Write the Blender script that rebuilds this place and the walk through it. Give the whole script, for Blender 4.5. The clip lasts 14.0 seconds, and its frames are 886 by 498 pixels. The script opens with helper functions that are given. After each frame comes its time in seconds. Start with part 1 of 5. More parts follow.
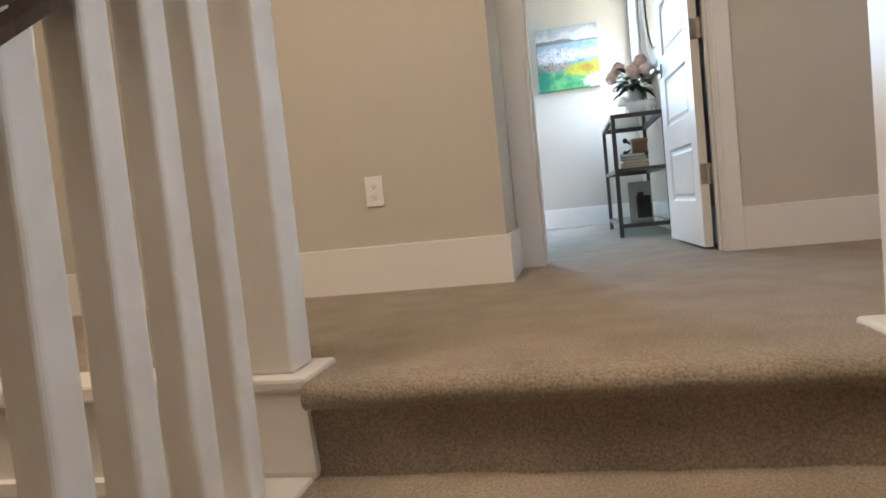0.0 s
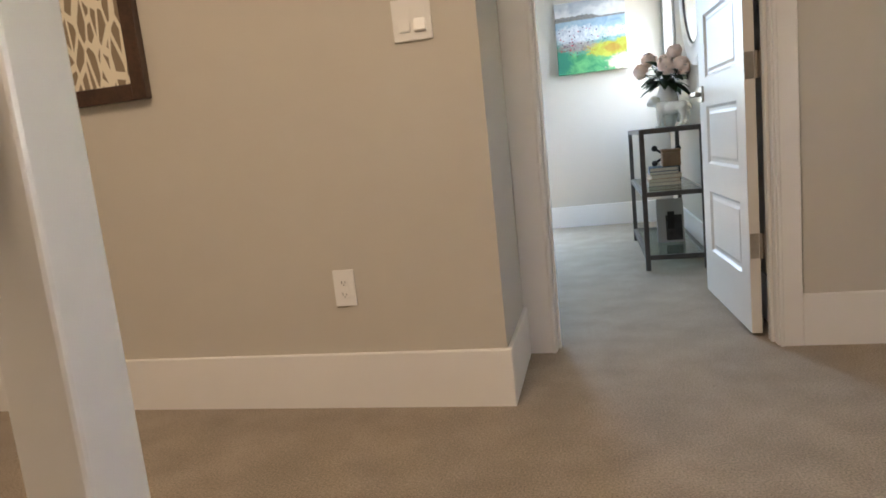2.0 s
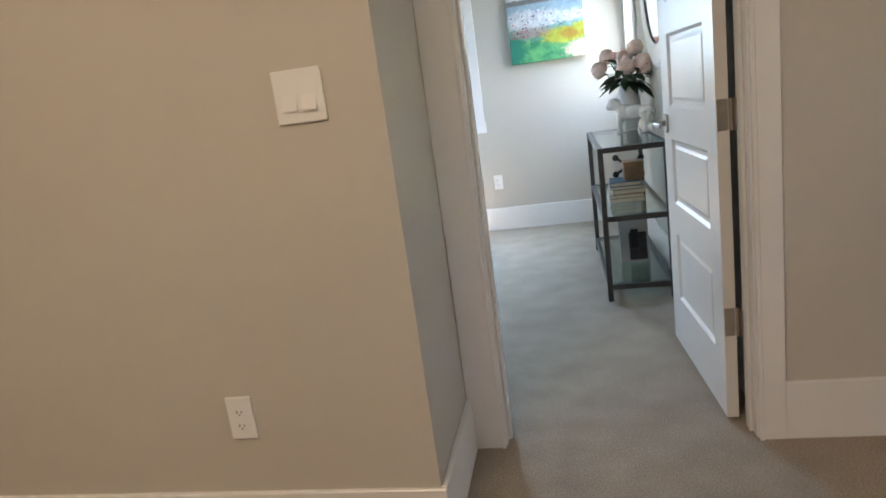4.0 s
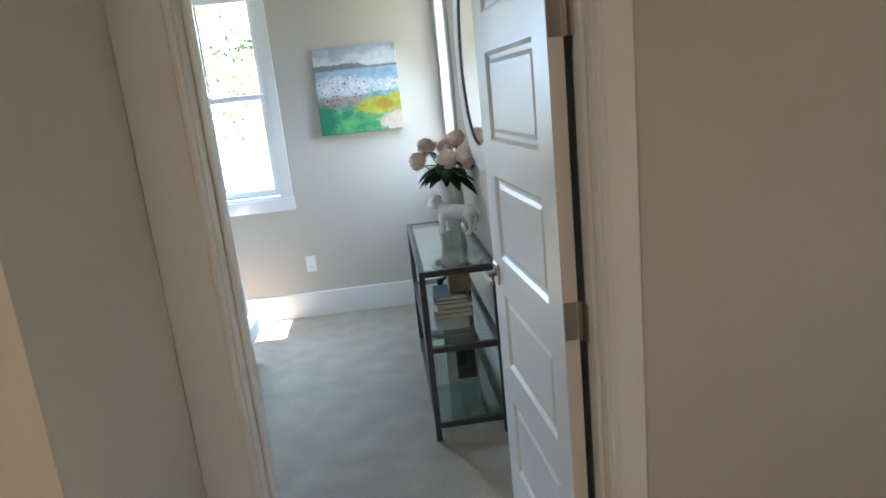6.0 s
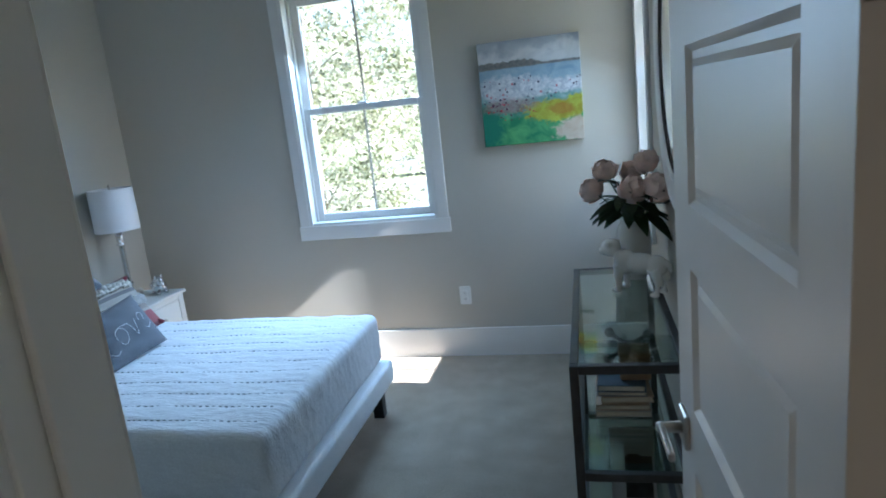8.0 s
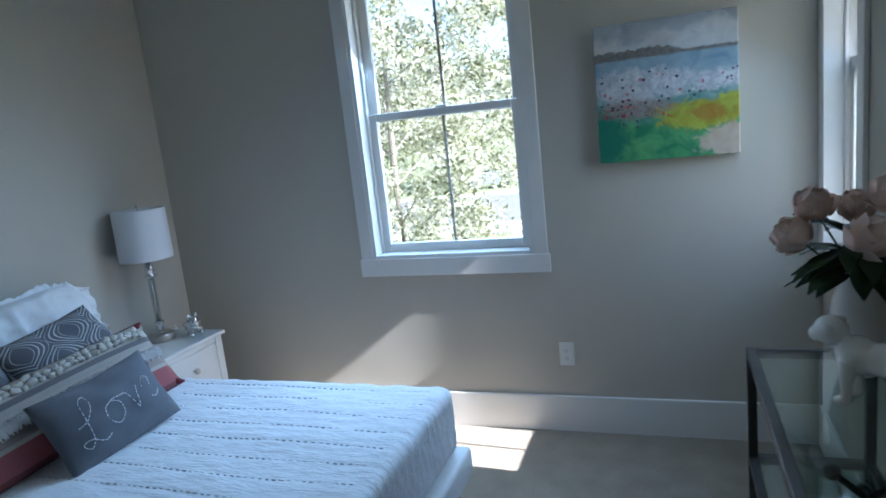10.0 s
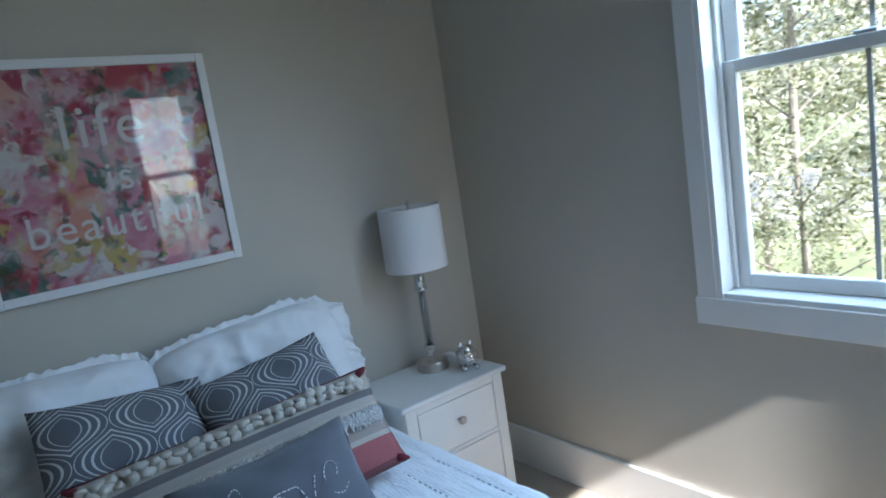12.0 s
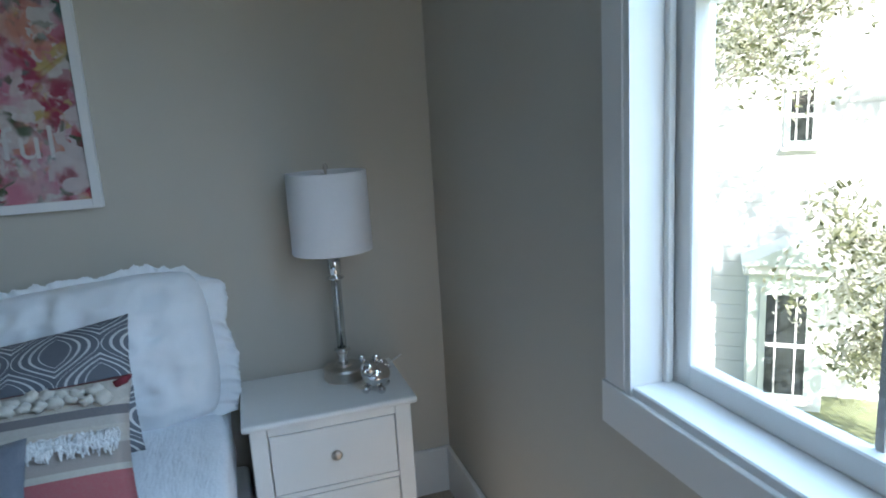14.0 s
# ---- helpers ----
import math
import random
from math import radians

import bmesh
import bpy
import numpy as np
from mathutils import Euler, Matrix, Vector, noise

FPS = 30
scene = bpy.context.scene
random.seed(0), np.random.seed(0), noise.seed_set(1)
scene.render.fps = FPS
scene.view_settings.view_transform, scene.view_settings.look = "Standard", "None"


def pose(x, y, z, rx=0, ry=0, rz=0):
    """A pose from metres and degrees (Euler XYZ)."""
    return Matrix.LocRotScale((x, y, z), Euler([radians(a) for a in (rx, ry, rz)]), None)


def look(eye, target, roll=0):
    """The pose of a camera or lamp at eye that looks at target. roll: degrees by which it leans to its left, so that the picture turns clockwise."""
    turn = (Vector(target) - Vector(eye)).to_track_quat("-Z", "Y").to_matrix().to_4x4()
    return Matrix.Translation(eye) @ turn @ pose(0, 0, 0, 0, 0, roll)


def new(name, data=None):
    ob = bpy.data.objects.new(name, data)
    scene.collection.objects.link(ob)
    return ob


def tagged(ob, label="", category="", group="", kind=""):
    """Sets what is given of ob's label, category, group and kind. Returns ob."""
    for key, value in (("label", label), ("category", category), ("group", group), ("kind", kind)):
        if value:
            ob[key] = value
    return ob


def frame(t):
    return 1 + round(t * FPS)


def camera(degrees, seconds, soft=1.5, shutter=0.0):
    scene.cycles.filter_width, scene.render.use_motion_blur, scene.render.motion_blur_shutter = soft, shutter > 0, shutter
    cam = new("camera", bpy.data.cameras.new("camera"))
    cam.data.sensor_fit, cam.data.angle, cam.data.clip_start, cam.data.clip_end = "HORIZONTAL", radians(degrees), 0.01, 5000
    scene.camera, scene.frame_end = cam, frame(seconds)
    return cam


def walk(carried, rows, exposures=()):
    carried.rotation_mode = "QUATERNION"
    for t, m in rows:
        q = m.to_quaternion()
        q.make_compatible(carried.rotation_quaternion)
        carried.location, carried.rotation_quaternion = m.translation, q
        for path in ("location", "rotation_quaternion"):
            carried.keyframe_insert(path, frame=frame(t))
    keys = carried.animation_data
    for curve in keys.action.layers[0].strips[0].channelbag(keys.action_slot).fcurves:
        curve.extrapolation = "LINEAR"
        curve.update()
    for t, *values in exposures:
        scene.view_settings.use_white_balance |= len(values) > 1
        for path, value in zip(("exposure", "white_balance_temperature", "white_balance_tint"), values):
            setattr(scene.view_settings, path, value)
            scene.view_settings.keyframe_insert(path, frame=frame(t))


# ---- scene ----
cam = camera(68.4, 14.0, soft=1.7, shutter=0.25)
PATH = [
    (0, (0.383, 0.094, 0.297), (-0.012, 2.051, 0.175), -5.8),
    (0.5, (0.394, 0.23, 0.451), (-0.039, 2.166, 0.199), -6.3),
    (1, (0.315, 0.411, 0.584), (-0.16, 2.331, 0.288), -5.7),
    (1.5, (0.358, 0.551, 0.642), (-0.123, 2.469, 0.346), -5.5),
    (2, (0.427, 0.656, 0.789), (-0.039, 2.577, 0.485), -6.0),
    (2.2, (0.427, 0.702, 0.789), (-0.032, 2.625, 0.485), -6.4),
    (4.3, (0.511, 1.241, 1.135), (0.172, 3.158, 0.678), -8.3),
    (4.5, (0.487, 1.327, 1.143), (0.239, 3.267, 0.727), -7.7),
    (5, (0.436, 1.496, 1.291), (0.402, 3.43, 0.784), -6.4),
    (5.5, (0.517, 1.64, 1.325), (0.672, 3.587, 0.892), -4.6),
    (6, (0.586, 1.758, 1.486), (0.734, 3.698, 1.023), -5.9),
    (6.5, (0.603, 1.945, 1.506), (0.649, 3.878, 0.993), -6.7),
    (7, (0.639, 2.183, 1.497), (0.704, 4.119, 0.997), -5.3),
    (7.5, (0.745, 2.413, 1.531), (0.561, 4.35, 1.068), -6.1),
    (7.7, (0.756, 2.483, 1.534), (0.441, 4.408, 1.089), -6.1),
    (9.8, (0.551, 3.353, 1.514), (-0.111, 5.203, 1.144), -6.1),
    (10, (0.486, 3.423, 1.507), (-0.185, 5.272, 1.143), -6.1),
    (10.5, (0.415, 3.669, 1.484), (-0.541, 5.387, 1.115), -7.7),
    (11, (0.289, 3.903, 1.476), (-0.979, 5.405, 1.109), -9.2),
    (11.5, (0.181, 4.207, 1.462), (-1.216, 5.6, 1.137), -8.5),
    (12, (0.133, 4.516, 1.485), (-1.452, 5.696, 1.176), -8.7),
    (12.5, (0.071, 4.818, 1.434), (-1.643, 5.788, 1.086), -8.6),
    (13, (0.008, 5.139, 1.436), (-1.697, 6.098, 1.018), -7.2),
    (13.5, (0.048, 5.465, 1.445), (-1.782, 6.171, 1.051), -6.4),
    (14, (0.027, 5.731, 1.404), (-1.849, 6.303, 1.014), -3.5),
]
EXPOSURES = [(0, 4.76, 6200, 16), (1, 4.68, 6450, 17), (2.2, 4.60, 6450, 17), (4.3, 4.42, 6200, 16), (5.5, 4.28, 6120, 15), (6.5, 3.72, 5900, 13), (7.5, 3.08, 5450, 10),
             (9.8, 2.48, 5400, 11), (11, 2.18, 5620, 12), (11.5, 2.16, 5620, 12), (12.2, 2.44, 5760, 11), (13, 2.64, 5820, 11), (14, 2.16, 5880, 11)]
walk(cam, [(t, look(eye, target, roll)) for t, eye, target, roll in PATH], EXPOSURES)

# ---- light ----
SUN_WAY = Vector((-1.0, 0.07, -0.72)).normalized()
world = bpy.data.worlds.new("sky")
scene.world = world
world.use_nodes = True
wn = world.node_tree.nodes
sky = wn.new("ShaderNodeTexSky")
sky.sky_type = "NISHITA"
sky.sun_disc = False
sky.sun_elevation = radians(35.8)
sky.sun_rotation = radians(94)
wn["Background"].inputs["Strength"].default_value = 0.095
world.node_tree.links.new(sky.outputs["Color"], wn["Background"].inputs["Color"])
sun_data = bpy.data.lights.new("sun", "SUN")
sun_data.energy, sun_data.angle, sun_data.color = 5.0, radians(0.6), (1.0, 0.95, 0.86)
sun = new("sun", sun_data)
sun.rotation_mode = "QUATERNION"
sun.rotation_quaternion = SUN_WAY.to_track_quat("-Z", "Y")


def area_lamp(name, m, sx, sy, power, colour):
    d = bpy.data.lights.new(name, "AREA")
    d.shape, d.size, d.size_y, d.energy, d.color = "RECTANGLE", sx, sy, power, colour
    ob = new(name, d)
    ob.matrix_world = m
    return ob


# sky light in the openings of the windows, falling inward and down
north_lamp = area_lamp("window_light_north", look((-0.55, 6.58, 1.60), (-0.95, 5.3, 0.3)), 0.80, 1.3, 3.7, (0.50, 0.75, 1.0))
north_lamp.data.spread = radians(125)
east_lamp = area_lamp("window_light_east", look((1.25, 6.065, 1.60), (0.3, 5.9, 0.4)), 0.44, 1.3, 1.05, (0.50, 0.75, 1.0))
east_lamp.data.spread = radians(125)
# warm ceiling light of the landing
area_lamp("landing_light", look((-0.35, 0.5, 2.70), (-0.35, 0.51, 0.0)), 1.1, 1.1, 2.25, (1.0, 0.78, 0.53))
# fill lamp added in an unseen opening to brighten the hall
area_lamp("hall_fill_light", look((4.03, 0.8, 1.5), (1.0, 1.6, 0.6)), 0.76, 0.9, 0.27, (0.95, 0.86, 0.95))


# ---- materials ----
def mat(name, colour, rough=0.6, metal=0.0, var=0.06, scale=3.0, grain=0.0, grain_scale=300.0, bump=0.0, bump_scale=200.0, spec=0.5, sheen=0.0, stretch=None):
    """Paint-like surface: base colour with two scales of variation and a fine relief."""
    m = bpy.data.materials.new(name)
    m.use_nodes = True
    nt = m.node_tree
    b = nt.nodes["Principled BSDF"]
    b.inputs["Roughness"].default_value = rough
    b.inputs["Metallic"].default_value = metal
    b.inputs["Specular IOR Level"].default_value = spec
    if sheen:
        b.inputs["Sheen Weight"].default_value = sheen
        b.inputs["Sheen Roughness"].default_value = 0.6
    tc = nt.nodes.new("ShaderNodeTexCoord")
    base = (*colour, 1)
    big = nt.nodes.new("ShaderNodeTexNoise")
    big.inputs["Scale"].default_value, big.inputs["Detail"].default_value = scale, 4
    nt.links.new(tc.outputs["Object"], big.inputs["Vector"])
    fine = nt.nodes.new("ShaderNodeTexNoise")
    fine.inputs["Scale"].default_value, fine.inputs["Detail"].default_value = grain_scale, 2
    nt.links.new(tc.outputs["Object"], fine.inputs["Vector"])

    def mul(fac_out, amount, src):
        r = nt.nodes.new("ShaderNodeMapRange")
        r.inputs["From Min"].default_value, r.inputs["From Max"].default_value = 0.3, 0.7
        r.inputs["To Min"].default_value, r.inputs["To Max"].default_value = 1 - amount, 1 + amount
        nt.links.new(fac_out, r.inputs["Value"])
        mx = nt.nodes.new("ShaderNodeMix")
        mx.data_type, mx.blend_type = "RGBA", "MULTIPLY"
        mx.inputs["Factor"].default_value = 1.0
        if isinstance(src, tuple):
            mx.inputs["A"].default_value = src
        else:
            nt.links.new(src, mx.inputs["A"])
        nt.links.new(r.outputs["Result"], mx.inputs["B"])
        return mx.outputs["Result"]

    out = mul(big.outputs["Fac"], var, base)
    if grain:
        out = mul(fine.outputs["Fac"], grain, out)
    nt.links.new(out, b.inputs["Base Color"])
    if bump:
        bn = nt.nodes.new("ShaderNodeTexNoise")
        bn.inputs["Scale"].default_value, bn.inputs["Detail"].default_value = bump_scale, 3
        vec = tc.outputs["Object"]
        if stretch:
            mp = nt.nodes.new("ShaderNodeMapping")
            mp.inputs["Scale"].default_value = stretch
            nt.links.new(vec, mp.inputs["Vector"])
            vec = mp.outputs["Vector"]
        nt.links.new(vec, bn.inputs["Vector"])
        bp = nt.nodes.new("ShaderNodeBump")
        bp.inputs["Strength"].default_value, bp.inputs["Distance"].default_value = bump, 0.004
        nt.links.new(bn.outputs["Fac"], bp.inputs["Height"])
        nt.links.new(bp.outputs["Normal"], b.inputs["Normal"])
    return m


M_WALL = mat("wall_paint", (0.55, 0.51, 0.44), 0.75, var=0.02, scale=1.3, bump=0.12, bump_scale=260)
M_TRIM = mat("trim_paint", (0.80, 0.78, 0.75), 0.30, var=0.02, bump=0.04, bump_scale=40)
M_CEIL = mat("ceiling_paint", (0.82, 0.81, 0.79), 0.85, var=0.02)
M_CARPET = mat("carpet", (0.315, 0.262, 0.205), 0.95, var=0.13, scale=6, grain=0.30, grain_scale=190, bump=1.0, bump_scale=170, spec=0.1, sheen=0.1)
M_DARKWOOD = mat("dark_wood", (0.055, 0.026, 0.014), 0.35, var=0.3, scale=14, grain=0.2, grain_scale=90, bump=0.1, bump_scale=120)
M_STEEL = mat("gunmetal", (0.10, 0.095, 0.09), 0.42, metal=0.85, var=0.12, scale=20)
M_NICKEL = mat("brushed_nickel", (0.55, 0.51, 0.46), 0.32, metal=1.0, var=0.08, scale=40)
M_CHROME = mat("chrome", (0.72, 0.72, 0.72), 0.08, metal=1.0, var=0.02)
M_PLASTIC = mat("white_plastic", (0.82, 0.81, 0.78), 0.35, var=0.01)
M_BLACK = mat("black_stain", (0.012, 0.011, 0.011), 0.35, var=0.2, scale=20)
M_LINEN = mat("white_linen", (0.86, 0.87, 0.88), 0.9, var=0.03, scale=8, grain=0.05, grain_scale=900, bump=0.35, bump_scale=900, sheen=0.2)
M_QUILT = mat("quilted_cotton", (0.84, 0.86, 0.89), 0.9, var=0.03, scale=6, grain=0.05, grain_scale=120, bump=1.0, bump_scale=26, sheen=0.2, stretch=(1.0, 4.5, 2.5))
M_WHITEWOOD = mat("white_lacquer", (0.80, 0.79, 0.76), 0.35, var=0.02, scale=9, bump=0.03, bump_scale=60)
M_CERAMIC = mat("white_ceramic", (0.82, 0.80, 0.76), 0.15, var=0.02)
M_DARKGAP = mat("shadow_gap", (0.03, 0.027, 0.024), 0.9)


def glass(name, tint=(1, 1, 1), rough=0.0, clear=0.9, gloss=0.04):
    """Thin clear pane: mostly clear, with a Fresnel gloss."""
    m = bpy.data.materials.new(name)
    m.use_nodes = True
    nt = m.node_tree
    nt.nodes.remove(nt.nodes["Principled BSDF"])
    tr = nt.nodes.new("ShaderNodeBsdfTransparent")
    tr.inputs["Color"].default_value = (tint[0] * clear, tint[1] * clear, tint[2] * clear, 1)
    gl = nt.nodes.new("ShaderNodeBsdfGlossy")
    gl.inputs["Roughness"].default_value = rough
    lw = nt.nodes.new("ShaderNodeLayerWeight")
    pw = nt.nodes.new("ShaderNodeMath")
    pw.operation = "POWER"
    pw.inputs[1].default_value = 5.0
    nt.links.new(lw.outputs["Facing"], pw.inputs[0])
    fr = nt.nodes.new("ShaderNodeMath")
    fr.operation = "MULTIPLY_ADD"
    fr.inputs[1].default_value, fr.inputs[2].default_value = 0.90, gloss
    nt.links.new(pw.outputs[0], fr.inputs[0])
    mx = nt.nodes.new("ShaderNodeMixShader")
    nt.links.new(fr.outputs[0], mx.inputs["Fac"])
    nt.links.new(tr.outputs["BSDF"], mx.inputs[1])
    nt.links.new(gl.outputs["BSDF"], mx.inputs[2])
    nt.links.new(mx.outputs["Shader"], nt.nodes["Material Output"].inputs["Surface"])
    return m


M_PANE = glass("window_glass", (1, 1, 1), 0.0, 0.96)
M_SHELFGLASS = glass("shelf_glass", (0.86, 0.95, 0.92), 0.0, 0.92, 0.10)


# ---- building helpers ----
def mesh_of(name, bm, material, smooth=False):
    me = bpy.data.meshes.new(name)
    bmesh.ops.recalc_face_normals(bm, faces=bm.faces)
    bm.to_mesh(me)
    bm.free()
    if smooth:
        me.polygons.foreach_set("use_smooth", [True] * len(me.polygons))
    for m in material if isinstance(material, (list, tuple)) else [material]:
        me.materials.append(m)
    return me


def part(name, bm, material, parent=None, label="", m=None, smooth=False):
    ob = new(name, mesh_of(name, bm, material, smooth))
    ob.parent = parent
    if m is not None:
        ob.matrix_basis = m
    if label:
        ob["label"] = label
    return ob


def thing(name, m, label, category, group="", kind=""):
    ob = new(name)
    ob.matrix_basis = m
    return tagged(ob, label, category, group, kind)


def block(bm, x0, x1, y0, y1, z0, z1, bevel=0.0, m=None, seg=1):
    """One box added to bm; its own edges bevelled."""
    r = bmesh.ops.create_cube(bm, size=1.0)
    vs = r["verts"]
    bmesh.ops.scale(bm, vec=(x1 - x0, y1 - y0, z1 - z0), verts=vs)
    bmesh.ops.translate(bm, vec=((x0 + x1) / 2, (y0 + y1) / 2, (z0 + z1) / 2), verts=vs)
    if m is not None:
        bmesh.ops.transform(bm, matrix=m, verts=vs)
    if bevel:
        es = list({e for v in vs for e in v.link_edges})
        bmesh.ops.bevel(bm, geom=es, offset=bevel, segments=seg, profile=0.5, affect="EDGES")
    return bm


def box(x0, x1, y0, y1, z0, z1, bevel=0.0, seg=1):
    return block(bmesh.new(), x0, x1, y0, y1, z0, z1, bevel, None, seg)


def lathe(profile, n=32, bm=None):
    """A solid of revolution round z from (radius, height) pairs."""
    bm = bm or bmesh.new()
    rings = []
    for r, z in profile:
        rings.append([bm.verts.new((r * math.cos(2 * math.pi * i / n), r * math.sin(2 * math.pi * i / n), z)) for i in range(n)])
    for a, b in zip(rings, rings[1:]):
        for i in range(n):
            bm.faces.new((a[i], a[(i + 1) % n], b[(i + 1) % n], b[i]))
    bm.faces.new(rings[0][::-1])
    bm.faces.new(rings[-1])
    return bm


def tube(points, radius, n=8, bm=None):
    """A round bar along points; radius a number or one for each point."""
    bm = bm or bmesh.new()
    pts = [Vector(p) for p in points]
    rads = radius if isinstance(radius, (list, tuple)) else [radius] * len(pts)
    rings = []
    for k, p in enumerate(pts):
        d = (pts[min(k + 1, len(pts) - 1)] - pts[max(k - 1, 0)]).normalized()
        q = d.to_track_quat("Z", "Y")
        rings.append([bm.verts.new(p + q @ Vector((rads[k] * math.cos(2 * math.pi * i / n), rads[k] * math.sin(2 * math.pi * i / n), 0))) for i in range(n)])
    for a, b in zip(rings, rings[1:]):
        for i in range(n):
            bm.faces.new((a[i], a[(i + 1) % n], b[(i + 1) % n], b[i]))
    bm.faces.new(rings[0][::-1])
    bm.faces.new(rings[-1])
    return bm


def ball(bm, centre, r, seg=12, squash=(1, 1, 1), m=None):
    v = bmesh.ops.create_uvsphere(bm, u_segments=seg, v_segments=max(6, seg * 2 // 3), radius=r)["verts"]
    bmesh.ops.scale(bm, vec=squash, verts=v)
    if m is not None:
        bmesh.ops.transform(bm, matrix=m, verts=v)
    bmesh.ops.translate(bm, vec=centre, verts=v)
    return v


def setting(name, bm, material, label, category, smooth=False):
    return tagged(part(name, bm, material, smooth=smooth), label, category, kind="structure")


# ---- plan, in metres ----
HALL_Y, DOOR_Y, ROOM_Y, NORTH_Y = 2.53, 3.02, 3.14, 6.385
WEST_X, EAST_X, RETURN_X = -2.19, 1.055, 0.138
OPEN_L, OPEN_R, DOOR_TOP = 0.252, 1.004, 2.05
NOSE_Y, STAIR_L, STAIR_R = 1.205, -0.13, 0.90
CEIL_Z = 2.74
RISE, RUN, STEPS = 0.185, 0.26, 7
BB_H, BB_T = 0.18, 0.016
WN = (-0.957, -0.143)      # north window opening
WE = (5.815, 6.312)        # east window opening
WZ0, WZ1 = 0.886, 2.27

# ---- structure ----
bm = bmesh.new()
block(bm, STAIR_L - 0.05, 4.0, NOSE_Y + 0.02, ROOM_Y, -0.28, 0.0)
block(bm, WEST_X - 0.2, STAIR_L - 0.05, NOSE_Y + 0.1, ROOM_Y, -0.28, 0.0)
block(bm, WEST_X - 0.2, EAST_X + 0.14, ROOM_Y, NORTH_Y + 0.12, -0.28, 0.0)
setting("floor", bm, M_CARPET, "beige cut pile carpet floor of landing and bedroom", "floor")
bm = bmesh.new()
block(bm, -2.39, 4.0, -2.6, ROOM_Y, CEIL_Z, CEIL_Z + 0.15)
block(bm, -2.39, EAST_X + 0.16, ROOM_Y, NORTH_Y + 0.16, CEIL_Z, CEIL_Z + 0.15)
setting("ceiling", bm, M_CEIL, "plain white ceiling", "ceiling")
bm = bmesh.new()
block(bm, -2.39, 4.0, -2.6, -STEPS * RUN + NOSE_Y - 0.0, -0.28 - STEPS * RISE, -STEPS * RISE)
block(bm, -2.39, STAIR_L - 0.15, -STEPS * RUN + NOSE_Y, NOSE_Y, -0.28 - STEPS * RISE, -STEPS * RISE)
block(bm, STAIR_L - 0.15, 4.0, -STEPS * RUN + NOSE_Y, NOSE_Y + 0.11, -0.28 - STEPS * RISE, -STEPS * RISE - 0.004)
setting("floor_lower", bm, M_CARPET, "beige carpet on the lower stair landing", "floor")

# walls
bm = bmesh.new()
block(bm, -2.39, RETURN_X, HALL_Y, HALL_Y + 0.12, 0, CEIL_Z)
block(bm, RETURN_X - 0.12, RETURN_X, HALL_Y + 0.12, DOOR_Y, 0, CEIL_Z)
setting("wall_hall", bm, M_WALL, "warm greige painted hall wall with an outer corner", "wall")
bm = bmesh.new()
block(bm, RETURN_X - 0.12, OPEN_L - 0.02, DOOR_Y, ROOM_Y, 0, CEIL_Z)
block(bm, OPEN_L - 0.02, OPEN_R + 0.02, DOOR_Y, ROOM_Y, DOOR_TOP + 0.02, CEIL_Z)
block(bm, OPEN_R + 0.02, 4.0, DOOR_Y, ROOM_Y, 0, CEIL_Z)
setting("wall_door", bm, M_WALL, "greige painted wall with the bedroom doorway", "wall")
bm = bmesh.new()
block(bm, WEST_X - 0.12, RETURN_X - 0.12, ROOM_Y - 0.0, ROOM_Y + 0.1, 0, CEIL_Z)
setting("wall_south", bm, M_WALL, "greige painted bedroom wall behind the door side", "wall")
bm = bmesh.new()
block(bm, WEST_X - 0.12, WN[0], NORTH_Y, NORTH_Y + 0.16, 0, CEIL_Z)
block(bm, WN[1], EAST_X + 0.16, NORTH_Y, NORTH_Y + 0.16, 0, CEIL_Z)
block(bm, WN[0], WN[1], NORTH_Y, NORTH_Y + 0.16, 0, WZ0)
block(bm, WN[0], WN[1], NORTH_Y, NORTH_Y + 0.16, WZ1, CEIL_Z)
setting("wall_north", bm, M_WALL, "greige painted bedroom wall with a sash window", "wall")
bm = bmesh.new()
block(bm, EAST_X, EAST_X + 0.16, ROOM_Y, WE[0], 0, CEIL_Z)
block(bm, EAST_X, EAST_X + 0.16, WE[1], NORTH_Y, 0, CEIL_Z)
block(bm, EAST_X, EAST_X + 0.16, WE[0], WE[1], 0, WZ0)
block(bm, EAST_X, EAST_X + 0.16, WE[0], WE[1], WZ1, CEIL_Z)
setting("wall_east", bm, M_WALL, "greige painted bedroom wall with a narrow window", "wall")
setting("wall_west", box(WEST_X - 0.12, WEST_X, ROOM_Y + 0.1, NORTH_Y, 0, CEIL_Z), M_WALL, "greige painted bedroom wall behind the bed", "wall")
# closing walls of the hall and stairwell
setting("wall_hall_west", box(-2.51, -2.39, -2.6, HALL_Y, -1.6, CEIL_Z), M_WALL, "plain greige stairwell wall", "wall")
setting("wall_hall_south", box(-2.51, 4.0, -2.72, -2.6, -1.6, CEIL_Z), M_WALL, "plain greige stairwell wall", "wall")
# the opening in this wall is added, out of view, for the fill lamp
bm = bmesh.new()
block(bm, 4.0, 4.12, -2.6, 0.4, -1.6, CEIL_Z)
block(bm, 4.0, 4.12, 1.2, ROOM_Y, -1.6, CEIL_Z)
block(bm, 4.0, 4.12, 0.4, 1.2, -1.6, 1.05)
block(bm, 4.0, 4.12, 0.4, 1.2, 2.0, CEIL_Z)
setting("wall_hall_east", bm, M_WALL, "plain greige hall wall with an unseen opening added for fill light", "wall")
